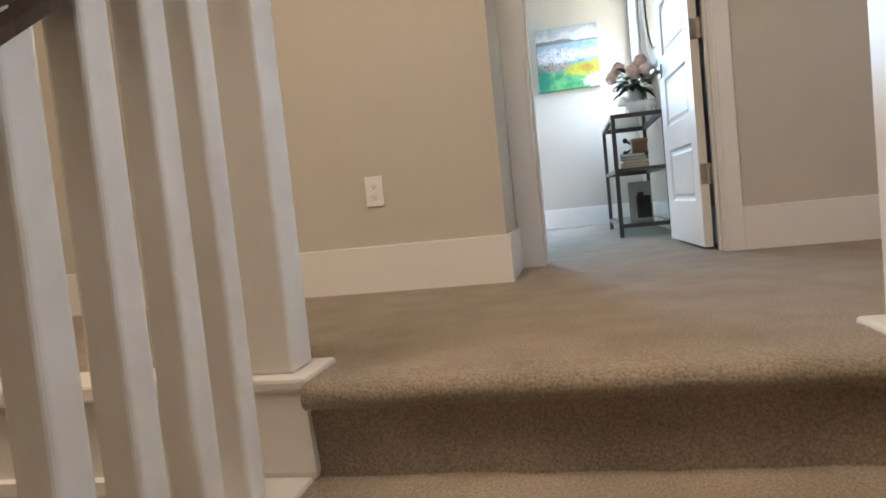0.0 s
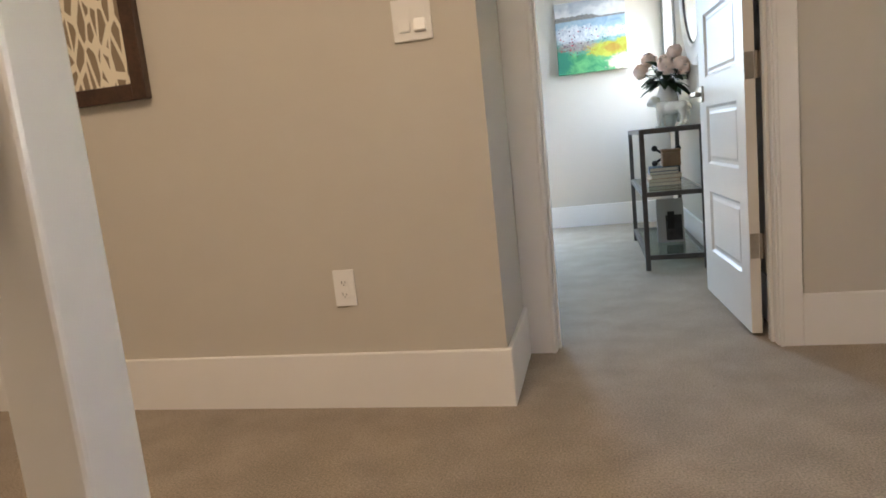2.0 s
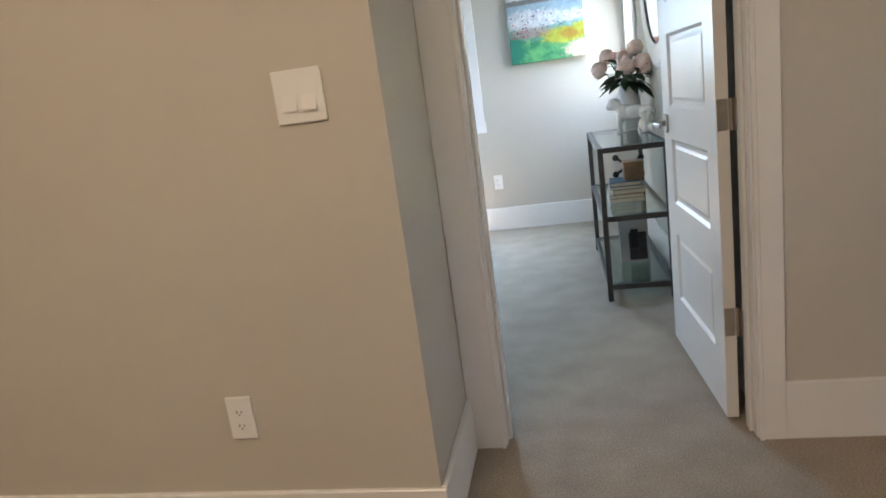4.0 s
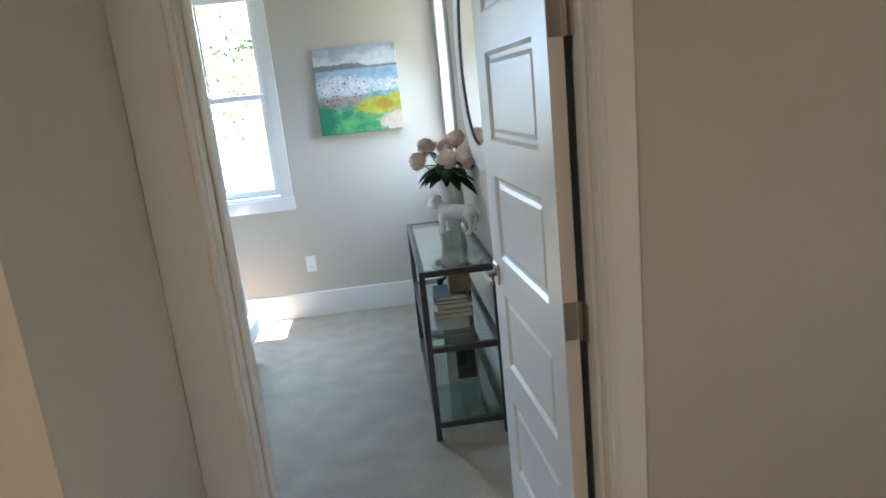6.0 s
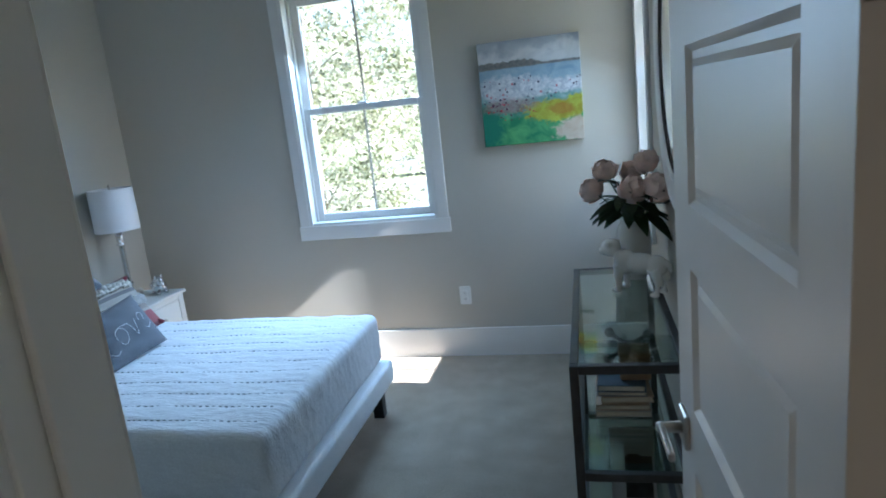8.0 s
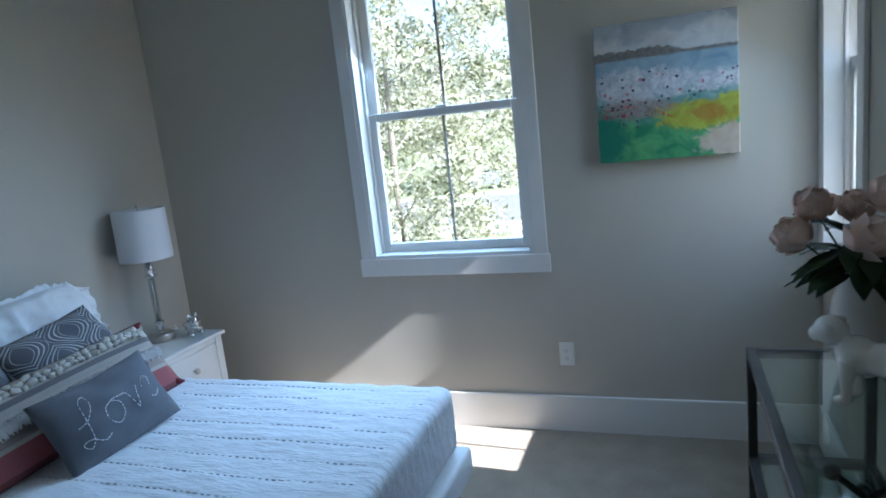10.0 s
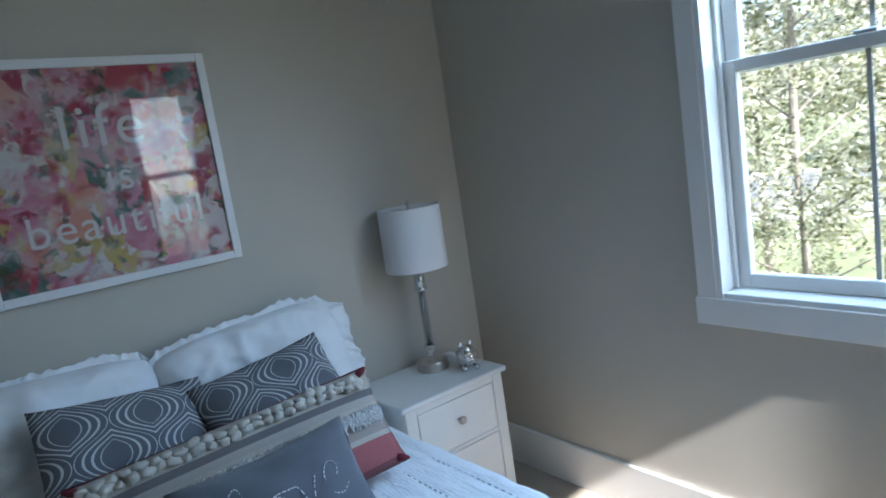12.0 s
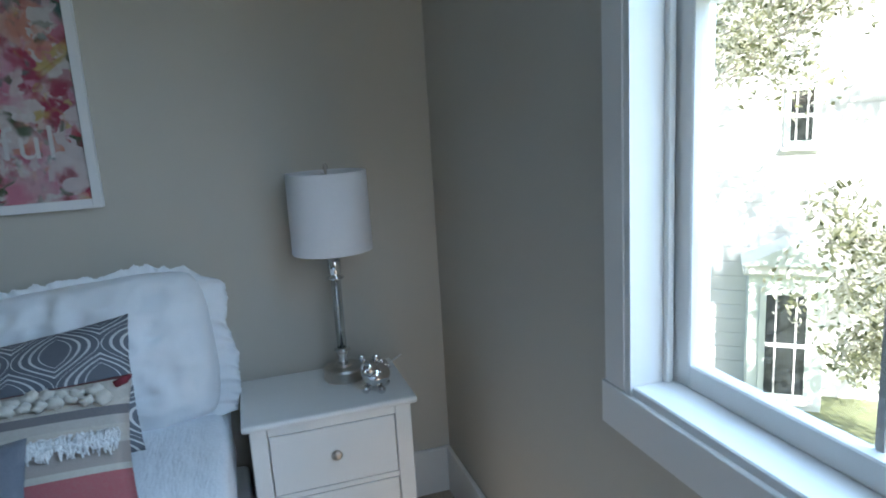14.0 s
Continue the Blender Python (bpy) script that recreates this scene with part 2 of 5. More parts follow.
# unseen slab, added only to block direct sun through the hall opening
setting("sun_block_slab", box(4.12, 6.3, -0.6, 2.4, 2.2, 2.3), M_TRIM, "unseen white slab added to keep sun out of the hall opening", "roof")
setting("wall_under_landing", box(-2.39, 4.0, NOSE_Y + 0.11, NOSE_Y + 0.21, -1.58, -0.281), M_WALL, "plain greige wall under the landing", "wall")
setting("wall_stair", box(STAIR_R + 0.02, STAIR_R + 0.12, -2.6, NOSE_Y - 0.05, -1.6, 0.0), M_WALL, "low wall beside the stair", "wall")


def skirting(name, x0, x1, y0, y1):
    bm = box(x0, x1, y0, y1, -0.01, BB_H, 0.003)
    return setting(name, bm, M_TRIM, "tall white painted baseboard", "baseboard")


skirting("baseboard_hall", -2.39, RETURN_X + BB_T, HALL_Y - BB_T, HALL_Y - 0.0005)
skirting("baseboard_return", RETURN_X + 0.0005, RETURN_X + BB_T, HALL_Y + 0.0005, DOOR_Y - 0.018)
skirting("baseboard_door_wall", 1.082, 4.0, DOOR_Y - BB_T, DOOR_Y - 0.0005)
skirting("baseboard_north", WEST_X + BB_T, EAST_X - BB_T, NORTH_Y - BB_T, NORTH_Y - 0.0005)
skirting("baseboard_west", WEST_X + 0.0005, WEST_X + BB_T, ROOM_Y + 0.12, NORTH_Y - 0.0005)
skirting("baseboard_east", EAST_X - BB_T, EAST_X - 0.0005, ROOM_Y + 0.02, NORTH_Y - 0.0005)
# ---- doorway ----
bm = bmesh.new()
block(bm, OPEN_L - 0.02, OPEN_L, DOOR_Y - 0.002, ROOM_Y + 0.002, -0.01, DOOR_TOP + 0.02, 0.002)
block(bm, OPEN_R, OPEN_R + 0.02, DOOR_Y - 0.002, ROOM_Y + 0.002, -0.01, DOOR_TOP + 0.02, 0.002)
block(bm, OPEN_L, OPEN_R, DOOR_Y - 0.002, ROOM_Y + 0.002, DOOR_TOP, DOOR_TOP + 0.02, 0.002)
jamb = setting("door_frame", bm, M_TRIM, "white painted door jamb with a stop bead", "door frame")
bm = bmesh.new()
block(bm, OPEN_L, OPEN_L + 0.011, DOOR_Y + 0.035, ROOM_Y - 0.042, -0.01, DOOR_TOP, 0.003)
block(bm, OPEN_R - 0.011, OPEN_R, DOOR_Y + 0.035, ROOM_Y - 0.042, -0.01, DOOR_TOP, 0.003)
block(bm, OPEN_L + 0.011, OPEN_R - 0.011, DOOR_Y + 0.035, ROOM_Y - 0.042, DOOR_TOP - 0.011, DOOR_TOP, 0.003)
part("stop_bead", bm, M_TRIM, jamb)


def casing(name, y0, y1, left, right):
    """Flat casing round the doorway on one side of the wall, with a small inner bead."""
    s = 1 if y1 > DOOR_Y + 0.05 else -1
    ob = thing(name, pose(0, 0, 0), "flat white painted door casing", "door casing", kind="structure")
    for nm, x0, x1 in (("side_casing", left, OPEN_L - 0.005), ("side_casing", OPEN_R + 0.005, right)):
        part(nm, box(x0, x1, y0, y1, -0.01, DOOR_TOP + 0.004, 0.002), M_TRIM, ob)
        b0, b1 = (x1 - 0.012, x1 + 0.001) if x1 < OPEN_L else (x0 - 0.001, x0 + 0.012)
        part("bead", box(b0, b1, *((y0 - 0.005, y0 + 0.001) if s < 0 else (y1 - 0.001, y1 + 0.005)), -0.01, DOOR_TOP, 0.0025), M_TRIM, ob)
    part("head_casing", box(left - 0.01, right + 0.01, y0 - 0.003, y1 + 0.003, DOOR_TOP + 0.005, DOOR_TOP + 0.11, 0.002), M_TRIM, ob)
    return ob


casing("door_casing_hall", DOOR_Y - 0.017, DOOR_Y - 0.0005, RETURN_X + 0.0003, 1.082)
casing("door_casing_room", ROOM_Y + 0.003, ROOM_Y + 0.017, OPEN_L - 0.09, EAST_X - 0.003)

# the leaf stands open into the bedroom
door = thing("door_1", pose(0.979, 3.120, 0.014, 0, 0, 93.0), "white five panel interior door standing open into the bedroom", "door", kind="structure")
DW, DH, DT = 0.712, 2.015, 0.035
PANELS = [(0.203, 0.468), (0.590, 0.835), (0.955, 1.213), (1.322, 1.573), (1.683, 1.905)]
PX0, PX1 = 0.108, DW - 0.122
bm = bmesh.new()
block(bm, 0, PX0, 0, DT, 0, DH)
block(bm, PX1, DW, 0, DT, 0, DH)
zs = [0] + [z for p in PANELS for z in p] + [DH]
for z0, z1 in zip(zs[::2], zs[1::2]):
    block(bm, PX0, PX1, 0, DT, z0, z1)
part("leaf_frame", bm, M_TRIM, door)
for z0, z1 in PANELS:
    bm = bmesh.new()
    # sloped sticking, then a flat raised field, on both faces
    for side in (0, 1):
        ys = [DT - 0.0005, DT - 0.009, DT - 0.009, DT - 0.0045] if side else [0.0005, 0.009, 0.009, 0.0045]
        ins = [0, 0.010, 0.022, 0.034]
        loops = []
        for i, y in zip(ins, ys):
            loops.append([bm.verts.new(c) for c in ((PX0 + i, y, z0 + i), (PX1 - i, y, z0 + i), (PX1 - i, y, z1 - i), (PX0 + i, y, z1 - i))])
        for a, b in zip(loops, loops[1:]):
            for k in range(4):
                bm.faces.new((a[k], a[(k + 1) % 4], b[(k + 1) % 4], b[k]))
        bm.faces.new(loops[-1])
    part("panel", bm, M_TRIM, door)
for z in (0.275, 0.90, 1.56):
    bm = bmesh.new()
    block(bm, -0.0025, 0.0, 0.004, DT - 0.002, z, z + 0.09, 0.0008)
    h = part("hinge", bm, M_NICKEL, door, "brushed nickel butt hinge")
    bm = lathe([(0.006, 0), (0.006, 0.09)], 12)
    part("knuckle", bm, M_NICKEL, h, m=pose(-0.004, -0.004, z))
    bm = bmesh.new()
    block(bm, -0.034, -0.006, -0.012, -0.0095, z, z + 0.09, 0.0008)
    part("jamb_leaf", bm, M_NICKEL, h)
    for sy, sz in ((0.011, 0.014), (0.024, 0.045), (0.011, 0.076)):
        part("screw", lathe([(0.0035, 0), (0.003, 0.0012)], 8), M_NICKEL, h, m=pose(-0.0024, sy, z + sz, 0, -90, 0))
# lever handle on both faces
for side in (1, -1):
    y = DT if side > 0 else 0.0
    hd = part("handle", box(DW - 0.085, DW - 0.025, min(y, y + side * 0.009), max(y, y + side * 0.009), 0.855, 0.925, 0.003), M_NICKEL, door, "satin nickel lever handle with a square rose")
    part("neck", lathe([(0.011, 0), (0.011, 0.035), (0.009, 0.045)], 14), M_NICKEL, hd, m=pose(DW - 0.055, y + side * 0.009, 0.89, -90 * side, 0, 0), smooth=True)
    part("lever", box(DW - 0.165, DW - 0.045, y + side * 0.046 - 0.006, y + side * 0.046 + 0.006, 0.881, 0.899, 0.004, 2), M_NICKEL, hd)


# ---- windows ----
def sash_window(name, along, w0, w1, label):
    """A double-hung window; local x along the wall, y outward, z up, the wall's inner face at y = 0."""
    m = pose(0, NORTH_Y, 0) if along == "x" else Matrix.Translation((EAST_X, 0, 0)) @ pose(0, 0, 0, 0, 0, -90)
    if along == "y":
        w0, w1 = -w1, -w0
    ob = thing(name, m, label, "window", kind="structure")
    cw = 0.072
    for x0, x1 in ((w0 - cw, w0 - 0.006), (w1 + 0.006, w1 + cw)):
        part("casing", box(x0, x1, -0.018, -0.001, WZ0 + 0.001, WZ1 + 0.006, 0.002), M_TRIM, ob)
    part("apron", box(w0 - cw - 0.008, w1 + cw + 0.008, -0.021, -0.001, WZ0 - 0.088, WZ0, 0.002), M_TRIM, ob)
    part("head_casing", box(w0 - cw - 0.01, w1 + cw + 0.01, -0.021, -0.001, WZ1 + 0.007, WZ1 + 0.105, 0.002), M_TRIM, ob)
    # lining of the opening
    bm = bmesh.new()
    block(bm, w0 - 0.006, w0 + 0.012, -0.016, 0.155, WZ0, WZ1)
    block(bm, w1 - 0.012, w1 + 0.006, -0.016, 0.155, WZ0, WZ1)
    block(bm, w0 + 0.012, w1 - 0.012, -0.012, 0.155, WZ1 - 0.012, WZ1 + 0.006)
    part("window_frame", bm, M_TRIM, ob)
    part("window_sill", box(w0 + 0.012, w1 - 0.012, -0.012, 0.17, WZ0 - 0.004, WZ0 + 0.018, 0.003), M_TRIM, ob)
    bm = bmesh.new()
    for x0, x1 in ((w0 + 0.012, w0 + 0.026), (w1 - 0.026, w1 - 0.012)):
        block(bm, x0, x1, 0.052, 0.066, WZ0 + 0.018, WZ1 - 0.012, 0.002)
    part("parting_bead", bm, M_TRIM, ob)
    zm = 1.585
    for k, (y, z0, z1, rb, rt) in enumerate(((0.072, WZ0 + 0.018, zm + 0.022, 0.045, 0.038), (0.108, zm - 0.020, WZ1 - 0.012, 0.036, 0.045))):
        a, b = w0 + 0.014, w1 - 0.014
        st = 0.047
        s = part("sash", box(a, a + st, y, y + 0.032, z0, z1, 0.003), M_TRIM, ob)
        part("stile", box(b - st, b, y, y + 0.032, z0, z1, 0.003), M_TRIM, s)
        part("rail", box(a + st, b - st, y, y + 0.032, z0, z0 + rb, 0.003), M_TRIM, s)
        part("rail", box(a + st, b - st, y, y + 0.032, z1 - rt, z1, 0.003), M_TRIM, s)
        p = part("pane", box(a + st - 0.004, b - st + 0.004, y + 0.014, y + 0.018, z0 + rb - 0.004, z1 - rt + 0.004), M_PANE, s)
        p.visible_shadow = False
        c = (a + b) / 2
        part("grille_bar", box(c - 0.007, c + 0.007, y + 0.022, y + 0.028, z0 + rb, z1 - rt, 0.001), M_GRILLE, s, "slim grey grille bar behind the glass")
        if k == 0:
            part("lock", box(c - 0.03, c + 0.03, y + 0.002, y + 0.03, z1, z1 + 0.012, 0.004), M_TRIM, s)
    return ob


M_GRILLE = mat("grille_paint", (0.40, 0.38, 0.34), 0.5, var=0.03)
sash_window("window_1", "x", WN[0], WN[1], "white double-hung sash window over the trees")
sash_window("window_2", "y", WE[0], WE[1], "narrow white double-hung window letting in low sun")

# ---- stairs ----
bm = bmesh.new()
prof = []
for k in range(1, STEPS + 1):
    y_r = NOSE_Y - (k - 1) * RUN + 0.03
    zt, zb = -(k - 1) * RISE, -k * RISE
    # rounded carpeted nosing, riser, then the tread below
    if k == 1:
        prof.append((NOSE_Y + 0.10, zt + 0.002))
    for a in range(0, 7):
        an = radians(90 + a * 30)
        prof.append((y_r - 0.022 + 0.026 * math.cos(an), zt - 0.024 + 0.026 * math.sin(an)))
    prof.append((y_r + 0.002, zt - 0.055))
    prof.append((y_r, zb + 0.012))
    prof.append((y_r - 0.010, zb + 0.001))
rows_ = []
NX = 60
for i in range(NX + 1):
    x = STAIR_L + (STAIR_R - STAIR_L) * i / NX
    rows_.append([bm.verts.new((x, y + 0.004 * noise.noise((x * 9, y * 9, z * 9)), z + 0.003 * noise.noise((x * 11 + 5, y * 7, z * 5)))) for y, z in prof])
for a, b in zip(rows_, rows_[1:]):
    for k in range(len(prof) - 1):
        bm.faces.new((a[k], b[k], b[k + 1], a[k + 1]))
stair = setting("stairs", bm, M_CARPET, "straight stair flight covered in beige carpet", "stairs", smooth=True)
setting("landing_fascia", box(-2.39, STAIR_L - 0.10, NOSE_Y + 0.06, NOSE_Y + 0.095, -0.27, -0.03, 0.004), M_TRIM, "white painted fascia of the landing edge", "trim")
bm = bmesh.new()
block(bm, -2.39, STAIR_L - 0.10, NOSE_Y + 0.03, NOSE_Y + 0.165, -0.028, 0.012, 0.008, None, 2)
block(bm, -2.39, STAIR_L - 0.10, NOSE_Y + 0.045, NOSE_Y + 0.06, -0.05, -0.029, 0.005)
block(bm, -2.39, STAIR_L - 0.10, NOSE_Y + 0.04, NOSE_Y + 0.059, -0.23, -0.19, 0.006)
setting("landing_curb", bm, M_TRIM, "white moulded curb along the landing edge", "trim")


def newel(x, y, label):
    ob = thing("newel_post", pose(x, y, 0), label, "newel post", "newel posts of the stair")
    part("post", box(-0.048, 0.048, -0.048, 0.048, 0.012, 1.12, 0.007, 2), M_TRIM, ob)
    part("plinth_cap", box(-0.085, 0.085, -0.085, 0.085, -0.016, 0.012, 0.008, 2), M_TRIM, ob)
    bm = bmesh.new()
    loops = []
    for r, z in ((0.076, -0.0165), (0.080, -0.03), (0.084, -0.08), (0.088, -0.13), (0.090, -0.165), (0.086, -0.18)):
        loops.append([bm.verts.new(c) for c in ((-r, -r, z), (r, -r, z), (r, r, z), (-r, r, z))])
    for a, b in zip(loops, loops[1:]):
        for k in range(4):
            bm.faces.new((a[k], a[(k + 1) % 4], b[(k + 1) % 4], b[k]))
    part("plinth", bm, M_TRIM, ob)
    part("base_block", box(-0.082, 0.082, -0.082, 0.082, -0.6, -0.181, 0.005), M_TRIM, ob)
    part("cap", box(-0.07, 0.07, -0.07, 0.07, 1.12, 1.15, 0.008, 2), M_TRIM, ob)
    return ob


newel(-0.212, 1.292, "square white painted newel post at the stair head")
newel(0.985, 1.385, "square white newel post on the far side of the stair head")

# sloping guard beside the stair
SLOPE = RISE / RUN
rail = thing("stair_railing", pose(-0.215, 1.23, 0), "white square balusters under a dark stained handrail", "railing")
RAIL_Z = 0.898


def along_rail(d, z):
    return (0, -d, z - SLOPE * d)


LEN = 1.75
bm = bmesh.new()
sec = [(-0.032, 0.0), (0.032, 0.0), (0.034, 0.018), (0.028, 0.034), (0.034, 0.046), (0.026, 0.066), (0.0, 0.074), (-0.026, 0.066), (-0.034, 0.046), (-0.028, 0.034), (-0.034, 0.018)]
ends = [[bm.verts.new((x, -d, RAIL_Z + z - SLOPE * d)) for x, z in sec] for d in (0, LEN)]
for k in range(len(sec)):
    bm.faces.new((ends[0][k], ends[0][(k + 1) % len(sec)], ends[1][(k + 1) % len(sec)], ends[1][k]))
bm.faces.new(ends[0][::-1])
bm.faces.new(ends[1])
part("handrail", bm, M_DARKWOOD, rail, "dark stained moulded wooden handrail")
# open string: a white end block and a moulded cap for each tread, two balusters on each
for k in range(1, STEPS):
    y1 = NOSE_Y - (k - 1) * RUN + 0.005 - 1.23
    y0, zt = y1 - RUN, -k * RISE
    part("string_block", box(-0.075, 0.078, y0 + 0.002, y1, zt - 0.75, zt - 0.018, 0.004), M_TRIM, rail)
    part("tread_cap", box(-0.085, 0.086, y0 - 0.028, y1 - 0.004, zt - 0.0175, zt + 0.012, 0.008, 2), M_TRIM, rail, "white moulded tread end")
for k in range(13):
    d = 0.128 + k * 0.1295
    zb = -(int((d + 0.03) / RUN) + 1) * RISE + 0.012
    part("baluster", box(-0.029, 0.029, -0.029, 0.029, 0, RAIL_Z + 0.035 - SLOPE * d - zb, 0.008, 3), M_TRIM, rail, m=pose(0, -d, zb))

# ---- bed ----
BX0, BX1, BY0, BY1 = WEST_X + 0.03, -0.29, 4.33, 5.655
bed = thing("bed", pose(0, 0, 0), "low platform bed with white cover and black legs", "bed")
part("bed_frame", box(BX0, BX1, BY0, BY1, 0.165, 0.285, 0.022, 3), M_LINEN, bed, smooth=True)
for x in (BX0 + 0.07, BX1 - 0.075):
    for y in (BY0 + 0.075, BY1 - 0.09):
        part("leg", box(x - 0.028, x + 0.028, y - 0.028, y + 0.028, 0, 0.17, 0.003), M_BLACK, bed, "black square bed leg")
mattress = thing("mattress", pose(0, 0, 0), "mattress under a white quilted coverlet", "mattress")
bm = box(BX0 + 0.03, BX1 - 0.035, BY0 + 0.03, BY1 - 0.035, 0.286, 0.553, 0.045, 4)
bmesh.ops.subdivide_edges(bm, edges=[e for e in bm.edges if e.calc_length() > 0.3], cuts=110, use_grid_fill=True)
bmesh.ops.subdivide_edges(bm, edges=[e for e in bm.edges if 0.1 < e.calc_length() < 0.3 and abs(e.verts[0].co.z - e.verts[1].co.z) > 0.1], cuts=14, use_grid_fill=True)
bm.normal_update()
# puckers between the stitched rows, long soft creases towards the edges
for v in bm.verts:
    if v.co.z > 0.30:
        c = v.co
        q = 0.0045 * noise.noise((c.x * 13, c.y * 34, c.z * 14)) + 0.0028 * noise.noise((c.x * 31, c.y * 60, c.z * 40 + 5))
        q += 0.007 * noise.noise((c.x * 2.5 + 3, c.y * 6.0, c.z * 3)) - 0.0018 * (1 if abs(((c.y - 4.46) / 0.108 + 0.5) % 1.0 - 0.5) < 0.10 and c.z > 0.54 else 0)
        v.co += v.normal * q
part("coverlet", bm, M_QUILT, mattress, smooth=True)

# ---- console table ----
CX0, CX1, CY0, CY1, CZ = 0.672, 1.005, 4.36, 5.445, 0.775
con = thing("console_table", pose(0, 0, 0), "gunmetal console table with three glass shelves against the wall", "console table")
T = 0.026
for x in (CX0, CX1 - T):
    for y in (CY0, CY1 - T):
        part("leg", box(x, x + T, y, y + T, 0, CZ, 0.002), M_STEEL, con)
for z in (CZ - T, 0.41, 0.06):
    bm = bmesh.new()
    for x in (CX0, CX1 - T):
        block(bm, x + 0.001, x + T - 0.001, CY0 + T, CY1 - T, z, z + T, 0.0015)
    for y in (CY0, CY1 - T):
        block(bm, CX0 + T, CX1 - T, y + 0.001, y + T - 0.001, z, z + T, 0.0015)
    part("shelf_frame", bm, M_STEEL, con)
    g = part("glass_shelf", box(CX0 + T + 0.001, CX1 - T - 0.001, CY0 + T + 0.001, CY1 - T - 0.001, z + T - 0.009, z + T - 0.001), M_SHELFGLASS, con, "clear glass shelf")

# ---- nightstand ----
NX0, NX1, NY0, NY1, NZ = -2.165, -1.795, 5.66, 6.17, 0.58
ns = thing("nightstand", pose(0, 0, 0), "white two drawer nightstand in the corner", "nightstand")
part("top", box(NX0, NX1 + 0.005, NY0 - 0.005, NY1 + 0.005, NZ - 0.022, NZ, 0.008, 2), M_WHITEWOOD, ns)
for y in (NY0 + 0.015, NY1 - 0.015 - 0.05):
    for x in (NX0 + 0.01, NX1 - 0.06):
        part("leg", box(x, x + 0.05, y, y + 0.05, 0, NZ - 0.022, 0.003), M_WHITEWOOD, ns)
for y in (NY0 + 0.02, NY1 - 0.04):
    part("side_panel", box(NX0 + 0.06, NX1 - 0.06, y, y + 0.02, 0.10, NZ - 0.022), M_WHITEWOOD, ns)
bm = bmesh.new()
a, b = NY0 + 0.065, NY1 - 0.065
for z0, z1 in ((NZ - 0.05, NZ - 0.0225), (0.322, 0.338), (0.085, 0.125)):
    block(bm, NX1 - 0.05, NX1 - 0.012, a, b, z0, z1, 0.0015)
block(bm, NX1 - 0.06, NX1 - 0.051, a, b, 0.085, NZ - 0.03)
part("front_rail", bm, M_WHITEWOOD, ns)
for z0, z1 in ((0.341, NZ - 0.053), (0.128, 0.319)):
    d = part("drawer_front", box(NX1 - 0.03, NX1 - 0.011, a + 0.003, b - 0.003, z0, z1, 0.002), M_WHITEWOOD, ns)
    k = part("knob", lathe([(0.006, 0), (0.006, 0.012), (0.015, 0.018), (0.0165, 0.024), (0.013, 0.029), (0.004, 0.031)], 20), M_NICKEL, d, "round nickel drawer knob", m=pose(NX1 - 0.011, (a + b) / 2, (z0 + z1) / 2 + 0.01, 0, 90, 0), smooth=True)
# ---- shader helpers for prints and fabrics ----
def nodes_of(name, rough=0.8):
    m = bpy.data.materials.new(name)
    m.use_nodes = True
    nt = m.node_tree
    b = nt.nodes["Principled BSDF"]
    b.inputs["Roughness"].default_value = rough
    tc = nt.nodes.new("ShaderNodeTexCoord")
    return m, nt, b, tc.outputs["Object"]


def mth(nt, op, a, b=None, c=None):
    n = nt.nodes.new("ShaderNodeMath")
    n.operation = op
    for k, v in enumerate((a, b, c)):
        if v is None:
            continue
        if isinstance(v, (int, float)):
            n.inputs[k].default_value = v
        else:
            nt.links.new(v, n.inputs[k])
    return n.outputs[0]


def split(nt, vec):
    n = nt.nodes.new("ShaderNodeSeparateXYZ")
    nt.links.new(vec, n.inputs[0])
    return n.outputs


def ramp(nt, fac, stops, mode="LINEAR"):
    n = nt.nodes.new("ShaderNodeValToRGB")
    n.color_ramp.interpolation = mode
    el = n.color_ramp.elements
    while len(el) < len(stops):
        el.new(0.5)
    for e, (p, c) in zip(el, stops):
        e.position, e.color = p, (*c, 1)
    nt.links.new(fac, n.inputs[0])
    return n.outputs[0]


def mixc(nt, fac, a, b, blend="MIX"):
    n = nt.nodes.new("ShaderNodeMix")
    n.data_type, n.blend_type = "RGBA", blend
    for key, v in (("Factor", fac), ("A", a), ("B", b)):
        if isinstance(v, (int, float)):
            n.inputs[key].default_value = v
        elif isinstance(v, tuple):
            n.inputs[key].default_value = (*v, 1)
        else:
            nt.links.new(v, n.inputs[key])
    return n.outputs["Result"]


def noise_of(nt, vec, scale, detail=3.0, distort=0.0, key="Fac"):
    n = nt.nodes.new("ShaderNodeTexNoise")
    n.inputs["Scale"].default_value, n.inputs["Detail"].default_value, n.inputs["Distortion"].default_value = scale, detail, distort
    nt.links.new(vec, n.inputs["Vector"])
    return n.outputs[key]


def weave(nt, b, vec, scale=700, strength=0.4):
    bp = nt.nodes.new("ShaderNodeBump")
    bp.inputs["Strength"].default_value, bp.inputs["Distance"].default_value = strength, 0.002
    nt.links.new(noise_of(nt, vec, scale, 2), bp.inputs["Height"])
    nt.links.new(bp.outputs["Normal"], b.inputs["Normal"])


